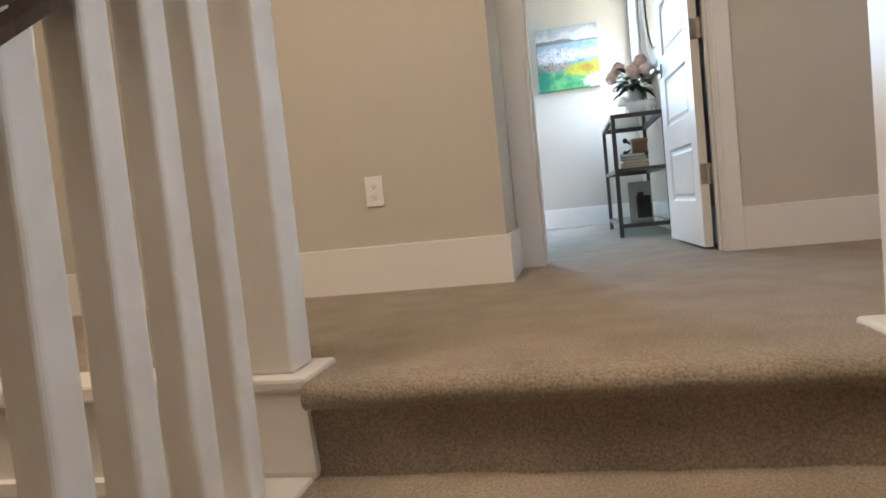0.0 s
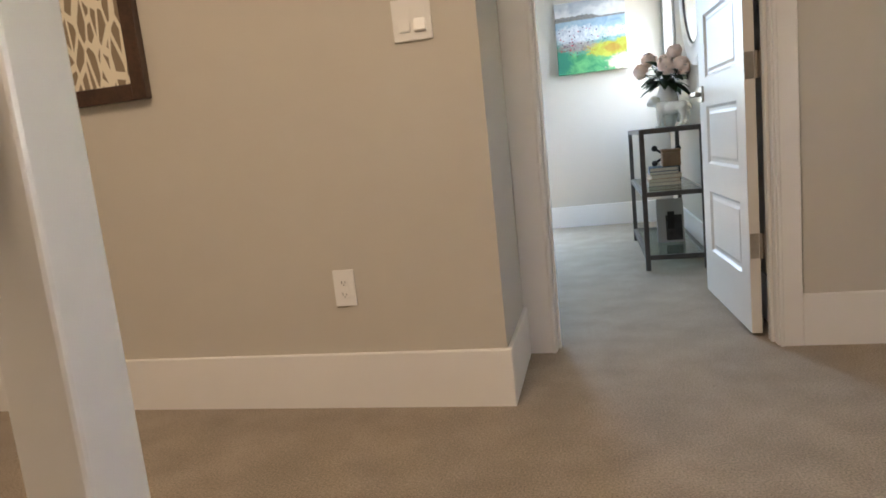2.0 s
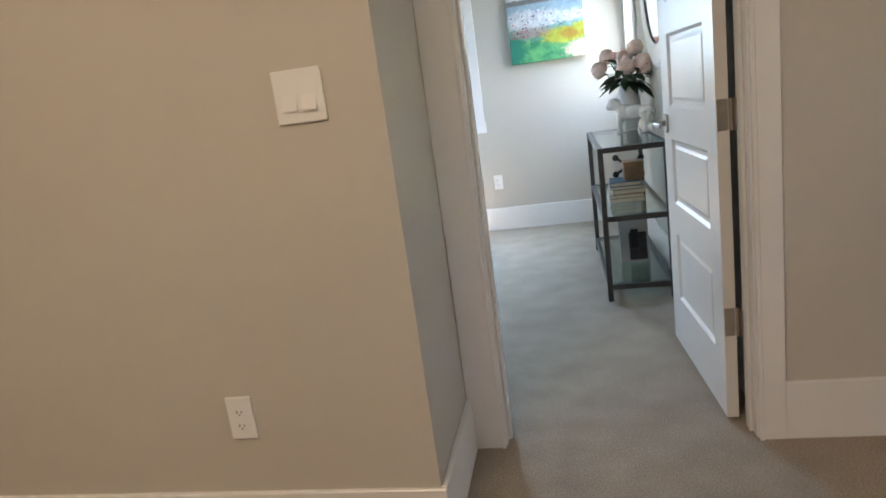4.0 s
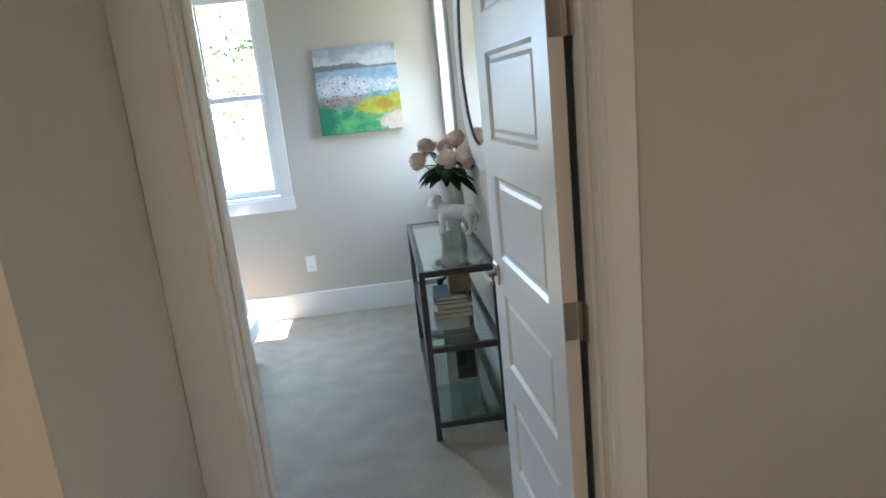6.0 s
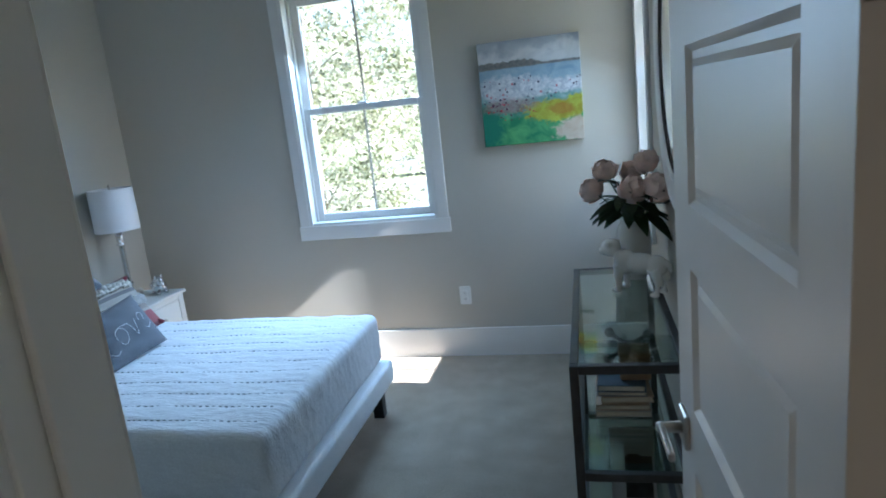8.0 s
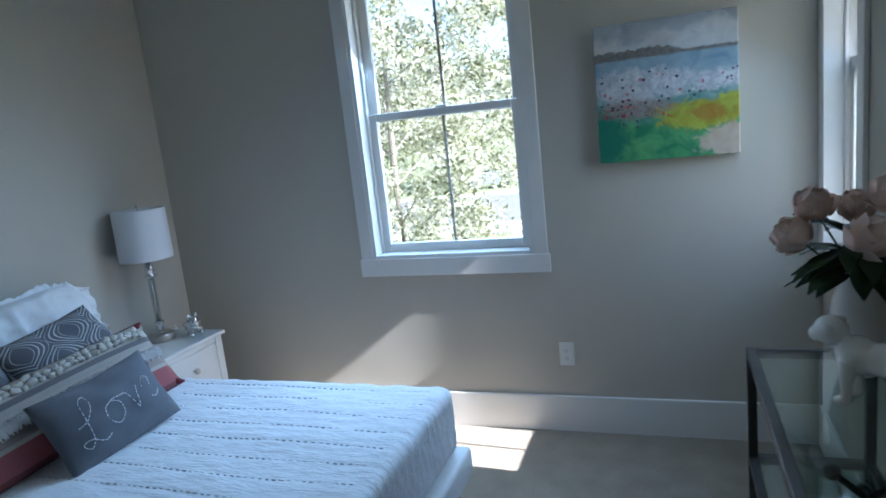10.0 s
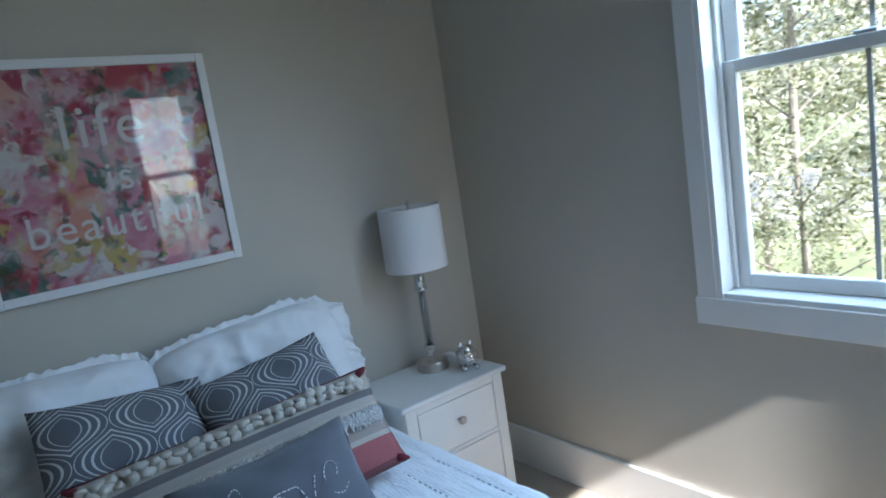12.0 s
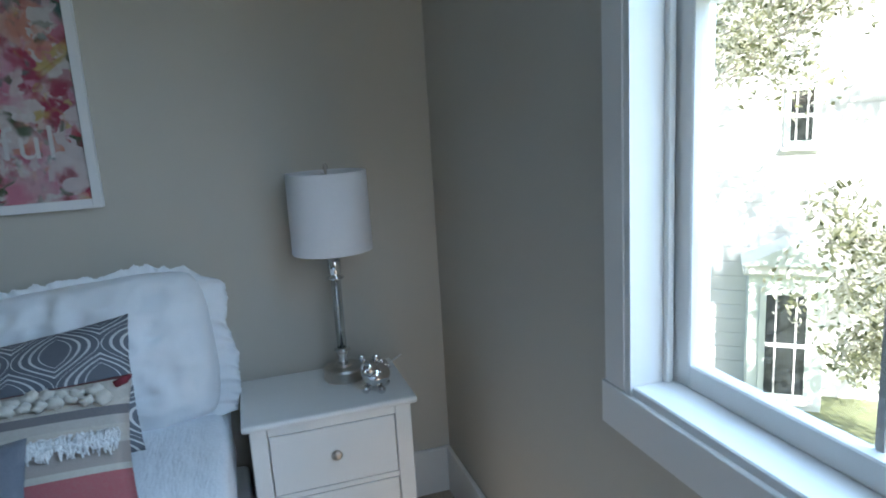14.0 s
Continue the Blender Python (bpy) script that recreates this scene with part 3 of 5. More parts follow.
def ogee_fabric():
    """Grey cloth with nested white ogee lines."""
    m, nt, b, vec = nodes_of("ogee_cloth", 0.9)
    x, y, z = split(nt, vec)
    W, H = 0.205, 0.205
    # wavy edges that lean towards and away from each other bound pointed cells
    ph = mth(nt, "MULTIPLY", z, 2 * math.pi / H)
    c = mth(nt, "MULTIPLY", mth(nt, "SUBTRACT", mth(nt, "COSINE", ph), mth(nt, "MULTIPLY", mth(nt, "COSINE", mth(nt, "MULTIPLY", ph, 3.0)), 0.03)), 0.485)
    u = mth(nt, "SUBTRACT", mth(nt, "ADD", mth(nt, "DIVIDE", x, W / 2), 20.0), c)
    v = mth(nt, "MULTIPLY", mth(nt, "FRACT", mth(nt, "DIVIDE", u, 2.0)), 2.0)
    wa = mth(nt, "SUBTRACT", 1.0, mth(nt, "MULTIPLY", c, 2.0))
    wb = mth(nt, "SUBTRACT", 2.0, wa)
    first = mth(nt, "LESS_THAN", v, wa)
    edge_a = mth(nt, "MINIMUM", v, mth(nt, "SUBTRACT", wa, v))
    edge_b = mth(nt, "MINIMUM", mth(nt, "SUBTRACT", v, wa), mth(nt, "SUBTRACT", 2.0, v))
    e = mth(nt, "ADD", mth(nt, "MULTIPLY", first, edge_a), mth(nt, "MULTIPLY", mth(nt, "SUBTRACT", 1.0, first), edge_b))
    saw = mth(nt, "ABSOLUTE", mth(nt, "SUBTRACT", mth(nt, "FRACT", mth(nt, "DIVIDE", mth(nt, "ADD", e, 0.02), 0.215)), 0.5))
    line = mth(nt, "MULTIPLY", mth(nt, "GREATER_THAN", saw, 0.345), mth(nt, "LESS_THAN", e, 0.62))
    grey = mixc(nt, noise_of(nt, vec, 300, 2), (0.105, 0.11, 0.125), (0.15, 0.155, 0.175))
    nt.links.new(mixc(nt, line, grey, (0.56, 0.56, 0.55)), b.inputs["Base Color"])
    weave(nt, b, vec)
    return m


def stripe_fabric():
    """Bands of cream, slate, taupe and dusty red across the height of the cushion."""
    m, nt, b, vec = nodes_of("striped_cloth", 0.95)
    x, y, z = split(nt, vec)
    h = mth(nt, "ADD", mth(nt, "DIVIDE", z, 0.31), 0.5)
    cream, slate, taupe, red, wine = (0.50, 0.45, 0.38), (0.13, 0.125, 0.13), (0.33, 0.28, 0.245), (0.36, 0.075, 0.085), (0.16, 0.02, 0.03)
    stops = [(0.0, wine), (0.07, red), (0.30, cream), (0.345, taupe), (0.50, cream), (0.63, (0.44, 0.40, 0.35)), (0.70, slate), (0.77, cream), (0.97, wine)]
    base = ramp(nt, h, stops, "CONSTANT")
    n = noise_of(nt, vec, 160, 3)
    nt.links.new(mixc(nt, mth(nt, "MULTIPLY", n, 0.45), base, (0.25, 0.2, 0.18)), b.inputs["Base Color"])
    weave(nt, b, vec, 420, 0.7)
    return m


def floral_print():
    """Loose watercolour blossoms in pink, red, green, yellow and white."""
    m, nt, b, vec = nodes_of("floral_print", 0.6)

    def cells(scale, warp, seed):
        wob = nt.nodes.new("ShaderNodeMix")
        wob.data_type = "VECTOR"
        wob.inputs["Factor"].default_value = warp
        nt.links.new(vec, wob.inputs["A"])
        nt.links.new(noise_of(nt, vec, scale * 1.6, 4, 0.5, "Color"), wob.inputs["B"])
        mp = nt.nodes.new("ShaderNodeMapping")
        mp.inputs["Location"].default_value = (seed, seed * 1.7, seed * 0.6)
        nt.links.new(wob.outputs["Result"], mp.inputs["Vector"])
        v = nt.nodes.new("ShaderNodeTexVoronoi")
        v.inputs["Scale"].default_value = scale
        nt.links.new(mp.outputs["Vector"], v.inputs["Vector"])
        sp = nt.nodes.new("ShaderNodeSeparateColor")
        nt.links.new(v.outputs["Color"], sp.inputs[0])
        return sp.outputs[0], v.outputs["Distance"]

    pal = [(0.0, (0.42, 0.03, 0.09)), (0.11, (0.72, 0.26, 0.36)), (0.24, (0.82, 0.72, 0.70)), (0.36, (0.55, 0.05, 0.08)), (0.45, (0.80, 0.36, 0.26)),
           (0.53, (0.05, 0.10, 0.03)), (0.62, (0.66, 0.50, 0.16)), (0.68, (0.84, 0.80, 0.77)), (0.79, (0.08, 0.20, 0.17)), (0.88, (0.76, 0.40, 0.50))]
    c1, d1 = cells(8.5, 0.08, 3.1)
    c2, d2 = cells(13.0, 0.07, 8.3)
    c3, d3 = cells(42.0, 0.04, 1.7)
    big, mid, small = ramp(nt, c1, pal, "CONSTANT"), ramp(nt, c2, pal, "CONSTANT"), ramp(nt, c3, pal, "CONSTANT")
    n1 = noise_of(nt, vec, 9, 4, 0.8)

    def soft(v, lo, hi):
        r = nt.nodes.new("ShaderNodeMapRange")
        r.inputs["From Min"].default_value, r.inputs["From Max"].default_value = lo, hi
        nt.links.new(v, r.inputs["Value"])
        return r.outputs["Result"]

    col = mixc(nt, soft(n1, 0.46, 0.54), big, mid)
    n2 = noise_of(nt, vec, 15, 4, 0.6)
    col = mixc(nt, mth(nt, "MULTIPLY", soft(n2, 0.50, 0.60), 0.8), col, small)
    # round blossoms: dark hearts with rings of petals, set apart by pale washes
    wavy = mth(nt, "ADD", mth(nt, "MULTIPLY", d2, 1.0), mth(nt, "MULTIPLY", noise_of(nt, vec, 45, 3, 1.0), 0.22))
    col = mixc(nt, mth(nt, "MULTIPLY", mth(nt, "MULTIPLY", soft(wavy, 0.52, 0.24), mth(nt, "GREATER_THAN", c2, 0.42)), 0.85), col, mixc(nt, soft(wavy, 0.22, 0.45), (0.33, 0.012, 0.05), (0.60, 0.07, 0.14)))
    col = mixc(nt, mth(nt, "MULTIPLY", soft(wavy, 0.60, 0.85), 0.40), col, (0.82, 0.77, 0.74))
    col = mixc(nt, mth(nt, "MULTIPLY", noise_of(nt, vec, 40, 4, 1.0), 0.34), col, (0.15, 0.08, 0.07))
    nt.links.new(col, b.inputs["Base Color"])
    b.inputs["Coat Weight"].default_value = 0.0
    return m


def landscape_paint():
    """A loosely painted meadow by the water: sky, tree line, water, blossoms, grass."""
    m, nt, b, vec = nodes_of("landscape_paint", 0.55)
    x, y, z = split(nt, vec)
    rag = mth(nt, "SUBTRACT", noise_of(nt, vec, 26, 5, 0.9), 0.5)
    slow = mth(nt, "SUBTRACT", noise_of(nt, vec, 7, 3, 0.3), 0.5)
    h = mth(nt, "ADD", mth(nt, "DIVIDE", z, 0.572), 0.5)

    def step(v, t, s, wild=0.12):
        r = nt.nodes.new("ShaderNodeMapRange")
        r.interpolation_type = "SMOOTHSTEP"
        r.inputs["From Min"].default_value, r.inputs["From Max"].default_value = t - s, t + s
        nt.links.new(mth(nt, "MULTIPLY_ADD", rag, wild, v), r.inputs["Value"])
        return r.outputs["Result"]

    def patch(cx, ch, rx, rh, s=0.30, wild=1.3):
        dx = mth(nt, "DIVIDE", mth(nt, "SUBTRACT", x, cx), rx)
        dh = mth(nt, "DIVIDE", mth(nt, "SUBTRACT", h, ch), rh)
        d = mth(nt, "SQRT", mth(nt, "ADD", mth(nt, "MULTIPLY", dx, dx), mth(nt, "MULTIPLY", dh, dh)))
        return mth(nt, "SUBTRACT", 1.0, step(mth(nt, "MULTIPLY_ADD", slow, 0.5, d), 1.0, s, wild))

    def dabs(c0, c1, scale, detail=4.0):
        return mixc(nt, ramp(nt, noise_of(nt, vec, scale, detail, 0.8), [(0.32, (0, 0, 0)), (0.68, (1, 1, 1))]), c0, c1)

    sky_c = mixc(nt, step(mth(nt, "MULTIPLY_ADD", slow, 0.5, h), 0.90, 0.06, 0.1), dabs((0.46, 0.46, 0.45), (0.60, 0.59, 0.57), 7), dabs((0.27, 0.29, 0.32), (0.40, 0.41, 0.43), 9))
    water = dabs((0.19, 0.29, 0.37), (0.33, 0.41, 0.46), 13)
    green = dabs((0.03, 0.22, 0.10), (0.13, 0.40, 0.15), 15)
    teal = dabs((0.05, 0.22, 0.18), (0.26, 0.38, 0.36), 24)
    yellow = dabs((0.33, 0.27, 0.02), (0.42, 0.47, 0.06), 20)
    ochre = (0.36, 0.16, 0.02)
    sand = dabs((0.50, 0.36, 0.26), (0.60, 0.52, 0.42), 12)
    white = dabs((0.36, 0.38, 0.42), (0.66, 0.65, 0.64), 42)
    col = mixc(nt, step(h, 0.30, 0.05), green, teal)
    col = mixc(nt, patch(-0.27, 0.18, 0.10, 0.22), col, (0.02, 0.19, 0.12))
    col = mixc(nt, step(h, 0.56, 0.06, 0.25), col, water)
    col = mixc(nt, patch(-0.10, 0.54, 0.22, 0.12), col, white)
    col = mixc(nt, patch(0.20, 0.53, 0.12, 0.075), col, white)
    col = mixc(nt, patch(0.13, 0.30, 0.17, 0.105, 0.2), col, yellow)
    col = mixc(nt, patch(0.27, 0.36, 0.08, 0.10, 0.2), col, yellow)
    col = mixc(nt, mth(nt, "MULTIPLY", patch(0.16, 0.31, 0.07, 0.05), 0.7), col, ochre)
    col = mixc(nt, patch(0.30, 0.10, 0.17, 0.125, 0.15, 0.8), col, sand)
    col = mixc(nt, mth(nt, "MULTIPLY", patch(-0.11, 0.38, 0.15, 0.07), 0.55), col, dabs((0.30, 0.06, 0.06), (0.42, 0.30, 0.26), 60))
    # tree line on the far shore, heavier to one side
    lean = mth(nt, "MULTIPLY_ADD", x, 0.02, 0.742)
    col = mixc(nt, mth(nt, "MULTIPLY", step(mth(nt, "SUBTRACT", h, lean), 0.0, 0.008, 0.03), 0.85), col, dabs((0.10, 0.09, 0.07), (0.22, 0.17, 0.12), 50))
    tall = mth(nt, "MULTIPLY", mth(nt, "SUBTRACT", 1.0, step(x, 0.04, 0.05, 0.0)), mth(nt, "MULTIPLY_ADD", noise_of(nt, vec, 30, 3), 0.075, 0.005))
    col = mixc(nt, step(mth(nt, "SUBTRACT", mth(nt, "SUBTRACT", h, lean), tall), 0.022, 0.008, 0.03), col, sky_c)
    # dabbed flower heads
    for scale, size, cx, ch, rx, rh, c0, c1 in ((52, 0.40, -0.11, 0.36, 0.17, 0.12, (0.42, 0.04, 0.05), (0.10, 0.03, 0.06)), (46, 0.30, -0.08, 0.52, 0.24, 0.14, (0.06, 0.05, 0.09), (0.46, 0.16, 0.18)), (50, 0.28, 0.20, 0.52, 0.13, 0.09, (0.28, 0.04, 0.09), (0.08, 0.05, 0.08))):
        v = nt.nodes.new("ShaderNodeTexVoronoi")
        v.inputs["Scale"].default_value = scale
        nt.links.new(vec, v.inputs["Vector"])
        sp = nt.nodes.new("ShaderNodeSeparateColor")
        nt.links.new(v.outputs["Color"], sp.inputs[0])
        spot = mth(nt, "MULTIPLY", mth(nt, "LESS_THAN", mth(nt, "MULTIPLY_ADD", rag, 0.5, v.outputs["Distance"]), size), mth(nt, "GREATER_THAN", sp.outputs[1], 0.42))
        col = mixc(nt, mth(nt, "MULTIPLY", spot, mth(nt, "GREATER_THAN", patch(cx, ch, rx, rh), 0.5)), col, mixc(nt, mth(nt, "GREATER_THAN", sp.outputs[0], 0.5), c0, c1))
    nt.links.new(col, b.inputs["Base Color"])
    weave(nt, b, vec, 160, 0.5)
    return m


def branch_print():
    """White branching shapes on a taupe ground."""
    m, nt, b, vec = nodes_of("branch_print", 0.7)
    mp = nt.nodes.new("ShaderNodeMapping")
    mp.inputs["Scale"].default_value = (1.0, 1.0, 0.30)
    nt.links.new(vec, mp.inputs["Vector"])
    v = nt.nodes.new("ShaderNodeTexVoronoi")
    v.feature = "DISTANCE_TO_EDGE"
    v.inputs["Scale"].default_value = 33
    nt.links.new(mp.outputs["Vector"], v.inputs["Vector"])
    nt.links.new(mixc(nt, mth(nt, "LESS_THAN", v.outputs["Distance"], 0.12), (0.26, 0.20, 0.13), (0.78, 0.72, 0.58)), b.inputs["Base Color"])
    return m


M_OGEE, M_STRIPE, M_FLORAL, M_LANDSCAPE, M_BRANCH = ogee_fabric(), stripe_fabric(), floral_print(), landscape_paint(), branch_print()
M_CHARCOAL = mat("charcoal_cloth", (0.125, 0.13, 0.15), 0.95, var=0.08, scale=10, grain=0.15, grain_scale=500, bump=0.5, bump_scale=800, sheen=0.2)
M_WINE = mat("wine_cloth", (0.16, 0.02, 0.03), 0.9, var=0.1, scale=30)
M_YARN = mat("cream_yarn", (0.55, 0.50, 0.43), 0.95, var=0.1, scale=30, bump=0.8, bump_scale=300, sheen=0.3)
M_FRINGE = mat("white_fringe", (0.74, 0.72, 0.70), 0.95, var=0.1, scale=40, bump=0.8, bump_scale=400)
M_THREAD = mat("white_thread", (0.80, 0.80, 0.80), 0.8)
M_FRAMEWHITE = mat("white_frame", (0.80, 0.79, 0.78), 0.4, var=0.02, bump=0.03, bump_scale=60)
M_SHADE = mat("lamp_shade_cloth", (0.80, 0.79, 0.80), 0.85, var=0.02, grain=0.05, grain_scale=500, bump=0.2, bump_scale=500)
M_PINK = mat("peony_petal", (0.90, 0.68, 0.58), 0.75, var=0.14, scale=30)
M_LEAF = mat("bouquet_leaf", (0.025, 0.06, 0.022), 0.45, var=0.3, scale=30)
M_TAN = mat("tan_leather", (0.30, 0.17, 0.09), 0.6, var=0.15, scale=20, bump=0.2, bump_scale=200)
M_BOOKS = [mat("book_cloth_" + n, c, 0.7, var=0.06, scale=20) for n, c in (("blue", (0.085, 0.12, 0.145)), ("sand", (0.50, 0.38, 0.26)), ("slate", (0.22, 0.25, 0.28)), ("tan", (0.42, 0.32, 0.22)), ("grey", (0.45, 0.42, 0.38)))]
M_PAGES = mat("book_pages", (0.70, 0.64, 0.52), 0.9, var=0.1, scale=60)
M_GREYFRAME = mat("grey_frame", (0.34, 0.33, 0.32), 0.5, var=0.06)
M_PHOTO = mat("dark_photo", (0.02, 0.02, 0.022), 0.3, var=0.6, scale=25)
M_CLEAR = glass("lamp_crystal", (0.95, 0.97, 0.97), 0.02, 0.85)
M_PICTUREGLASS = glass("picture_glass", (1, 1, 1), 0.0, 0.96)
M_MIRROR = mat("mirror_silver", (0.88, 0.90, 0.90), 0.01, metal=1.0, var=0.0)


# ---- landing things ----
def wall_plate(name, m, label, kind_of, wide):
    """Switch or outlet plate, its back on local y = 0, facing -y."""
    ob = thing(name, m, label, kind_of)
    part("plate", box(-wide / 2, wide / 2, -0.006, 0, -0.058, 0.058, 0.0025, 2), M_PLASTIC, ob)
    return ob


def outlet(m):
    ob = wall_plate("wall_outlet", m, "white duplex wall outlet plate", "outlet", 0.07)
    part("insert", box(-0.0165, 0.0165, -0.0075, -0.006, -0.033, 0.033, 0.001), M_PLASTIC, ob)
    for z in (-0.019, 0.019):
        s = part("socket", lathe([(0.0135, 0), (0.013, 0.0015)], 20), M_PLASTIC, ob, m=pose(0, -0.0075, z, 90, 0, 0))
        for x, h in ((-0.006, 0.008), (0.006, 0.0065)):
            part("slot", box(x - 0.0011, x + 0.0011, -h / 2, h / 2, 0.0012, 0.002), M_DARKGAP, s)
        part("slot", lathe([(0.0022, 0.0012), (0.0022, 0.002)], 8), M_DARKGAP, s, m=pose(0, -0.0085, 0))
    return ob


outlet(pose(-0.354, HALL_Y - 0.001, 0.391))
outlet(pose(-0.019, NORTH_Y - 0.001, 0.391))
sw = wall_plate("light_switch", pose(-0.048, HALL_Y - 0.001, 1.157), "white two gang rocker switch plate", "light switch", 0.115)
for x, out in ((-0.023, 0.0105), (0.023, 0.0140)):
    bm = bmesh.new()
    prof = [(-0.0055, 0.034), (-0.0066, 0.033), (-0.0072, 0.002), (-out, -0.029), (-out + 0.001, -0.033), (-0.0055, -0.033)]
    ends = [[bm.verts.new((x + e, y, z)) for y, z in prof] for e in (-0.0165, 0.0165)]
    for k in range(len(prof) - 1):
        bm.faces.new((ends[0][k], ends[1][k], ends[1][k + 1], ends[0][k + 1]))
    bm.faces.new(ends[0])
    bm.faces.new(ends[1][::-1])
    part("rocker", bm, M_PLASTIC, sw)


def picture_frame(name, m, w, h, border, depth, mat_frame, mat_print, label, category, glassy=False):
    """A framed print; local x along the wall, z up, the wall at y = 0, facing -y."""
    ob = thing(name, m, label, category)
    f = bmesh.new()
    for x0, x1, z0, z1 in ((-w / 2, -w / 2 + border, -h / 2, h / 2), (w / 2 - border, w / 2, -h / 2, h / 2), (-w / 2 + border, w / 2 - border, -h / 2, -h / 2 + border), (-w / 2 + border, w / 2 - border, h / 2 - border, h / 2)):
        block(f, x0, x1, -depth, 0, z0, z1, 0.002)
    part("frame", f, mat_frame, ob)
    part("print", box(-w / 2 + border, w / 2 - border, -depth + 0.010, -0.002, -h / 2 + border, h / 2 - border), mat_print, ob)
    if glassy:
        g = part("glazing", box(-w / 2 + border, w / 2 - border, -depth + 0.004, -depth + 0.006, -h / 2 + border, h / 2 - border), M_PICTUREGLASS, ob)
    return ob


picture_frame("framed_print", pose(-1.114, HALL_Y - 0.001, 1.42), 0.385, 0.76, 0.05, 0.03, M_DARKWOOD, M_BRANCH, "branch pattern print in a dark brown wooden frame", "framed print")

# ---- bedroom walls ----
ART_Y, ART_W, ART_H = 4.955, 0.755, 0.715
art = picture_frame("floral_poster", pose(WEST_X + 0.001, ART_Y, 1.562, 0, 0, 90), ART_W, ART_H, 0.028, 0.03, M_FRAMEWHITE, M_FLORAL, "floral poster with words in a white frame behind glass", "poster", True)


def words(text, size, x, z, parent, material, depth_y):
    c = bpy.data.curves.new("words", "FONT")
    c.body, c.size, c.align_x = text, size, "LEFT"
    c.space_character = 1.12
    tmp = new("words", c)
    bpy.context.view_layer.update()
    me = bpy.data.meshes.new_from_object(tmp.evaluated_get(bpy.context.evaluated_depsgraph_get()))
    bpy.data.objects.remove(tmp)
    me.materials.clear()
    me.materials.append(material)
    ob = new("lettering", me)
    ob.parent = parent
    ob.matrix_basis = pose(x, depth_y, z, 90, 0, 0)
    return ob


M_WORD = mat("printed_white", (0.78, 0.75, 0.73), 0.6)
for text, size, x, z in (("life", 0.190, -0.112, 0.085), ("is", 0.132, -0.006, -0.058), ("beautiful", 0.137, -0.255, -0.200)):
    words(text, size, x, z, art, M_WORD, -0.0215)

pnt = thing("canvas_painting", pose(0.472, NORTH_Y - 0.001, 1.567), "unframed canvas painting of a flowering meadow by water", "painting")
part("canvas", box(-0.28, 0.28, -0.035, -0.024, -0.286, 0.286, 0.003), M_LANDSCAPE, pnt)
for x0, x1, z0, z1 in ((-0.279, -0.245, -0.285, 0.285), (0.245, 0.279, -0.285, 0.285), (-0.245, 0.245, -0.285, -0.25), (-0.245, 0.245, 0.25, 0.285)):
    part("stretcher_bar", box(x0, x1, -0.0238, 0, z0, z1), M_LANDSCAPE, pnt)

mir = thing("wall_mirror", pose(EAST_X - 0.001, 4.78, 1.63, 0, 0, -90), "round mirror in a broad white frame", "mirror")
bm = bmesh.new()
ring_prof = [(0.395, 0.0), (0.395, 0.022), (0.41, 0.030), (0.50, 0.030), (0.515, 0.022), (0.52, 0.0)]
n = 72
rings = [[bm.verts.new((r * math.cos(2 * math.pi * i / n), -d, r * math.sin(2 * math.pi * i / n))) for i in range(n)] for r, d in ring_prof]
for k in range(len(rings)):
    a, b = rings[k], rings[(k + 1) % len(rings)]
    for i in range(n):
        bm.faces.new((a[i], a[(i + 1) % n], b[(i + 1) % n], b[i]))
part("frame", bm, M_FRAMEWHITE, mir, smooth=False)
bm = bmesh.new()
rings = [[bm.verts.new((r * math.cos(2 * math.pi * i / n), -d, r * math.sin(2 * math.pi * i / n))) for i in range(n)] for r, d in ((0.3945, 0.019), (0.3945, 0.024), (0.389, 0.024), (0.389, 0.019))]
for k in range(4):
    a, b = rings[k], rings[(k + 1) % 4]
    for i in range(n):
        bm.faces.new((a[i], a[(i + 1) % n], b[(i + 1) % n], b[i]))
part("inner_rim", bm, M_STEEL, mir, "thin dark inner rim")
part("mirror_glass", lathe([(0.3945, 0.012), (0.3945, 0.018)], 72), M_MIRROR, mir, m=pose(0, 0, 0, 90, 0, 0))


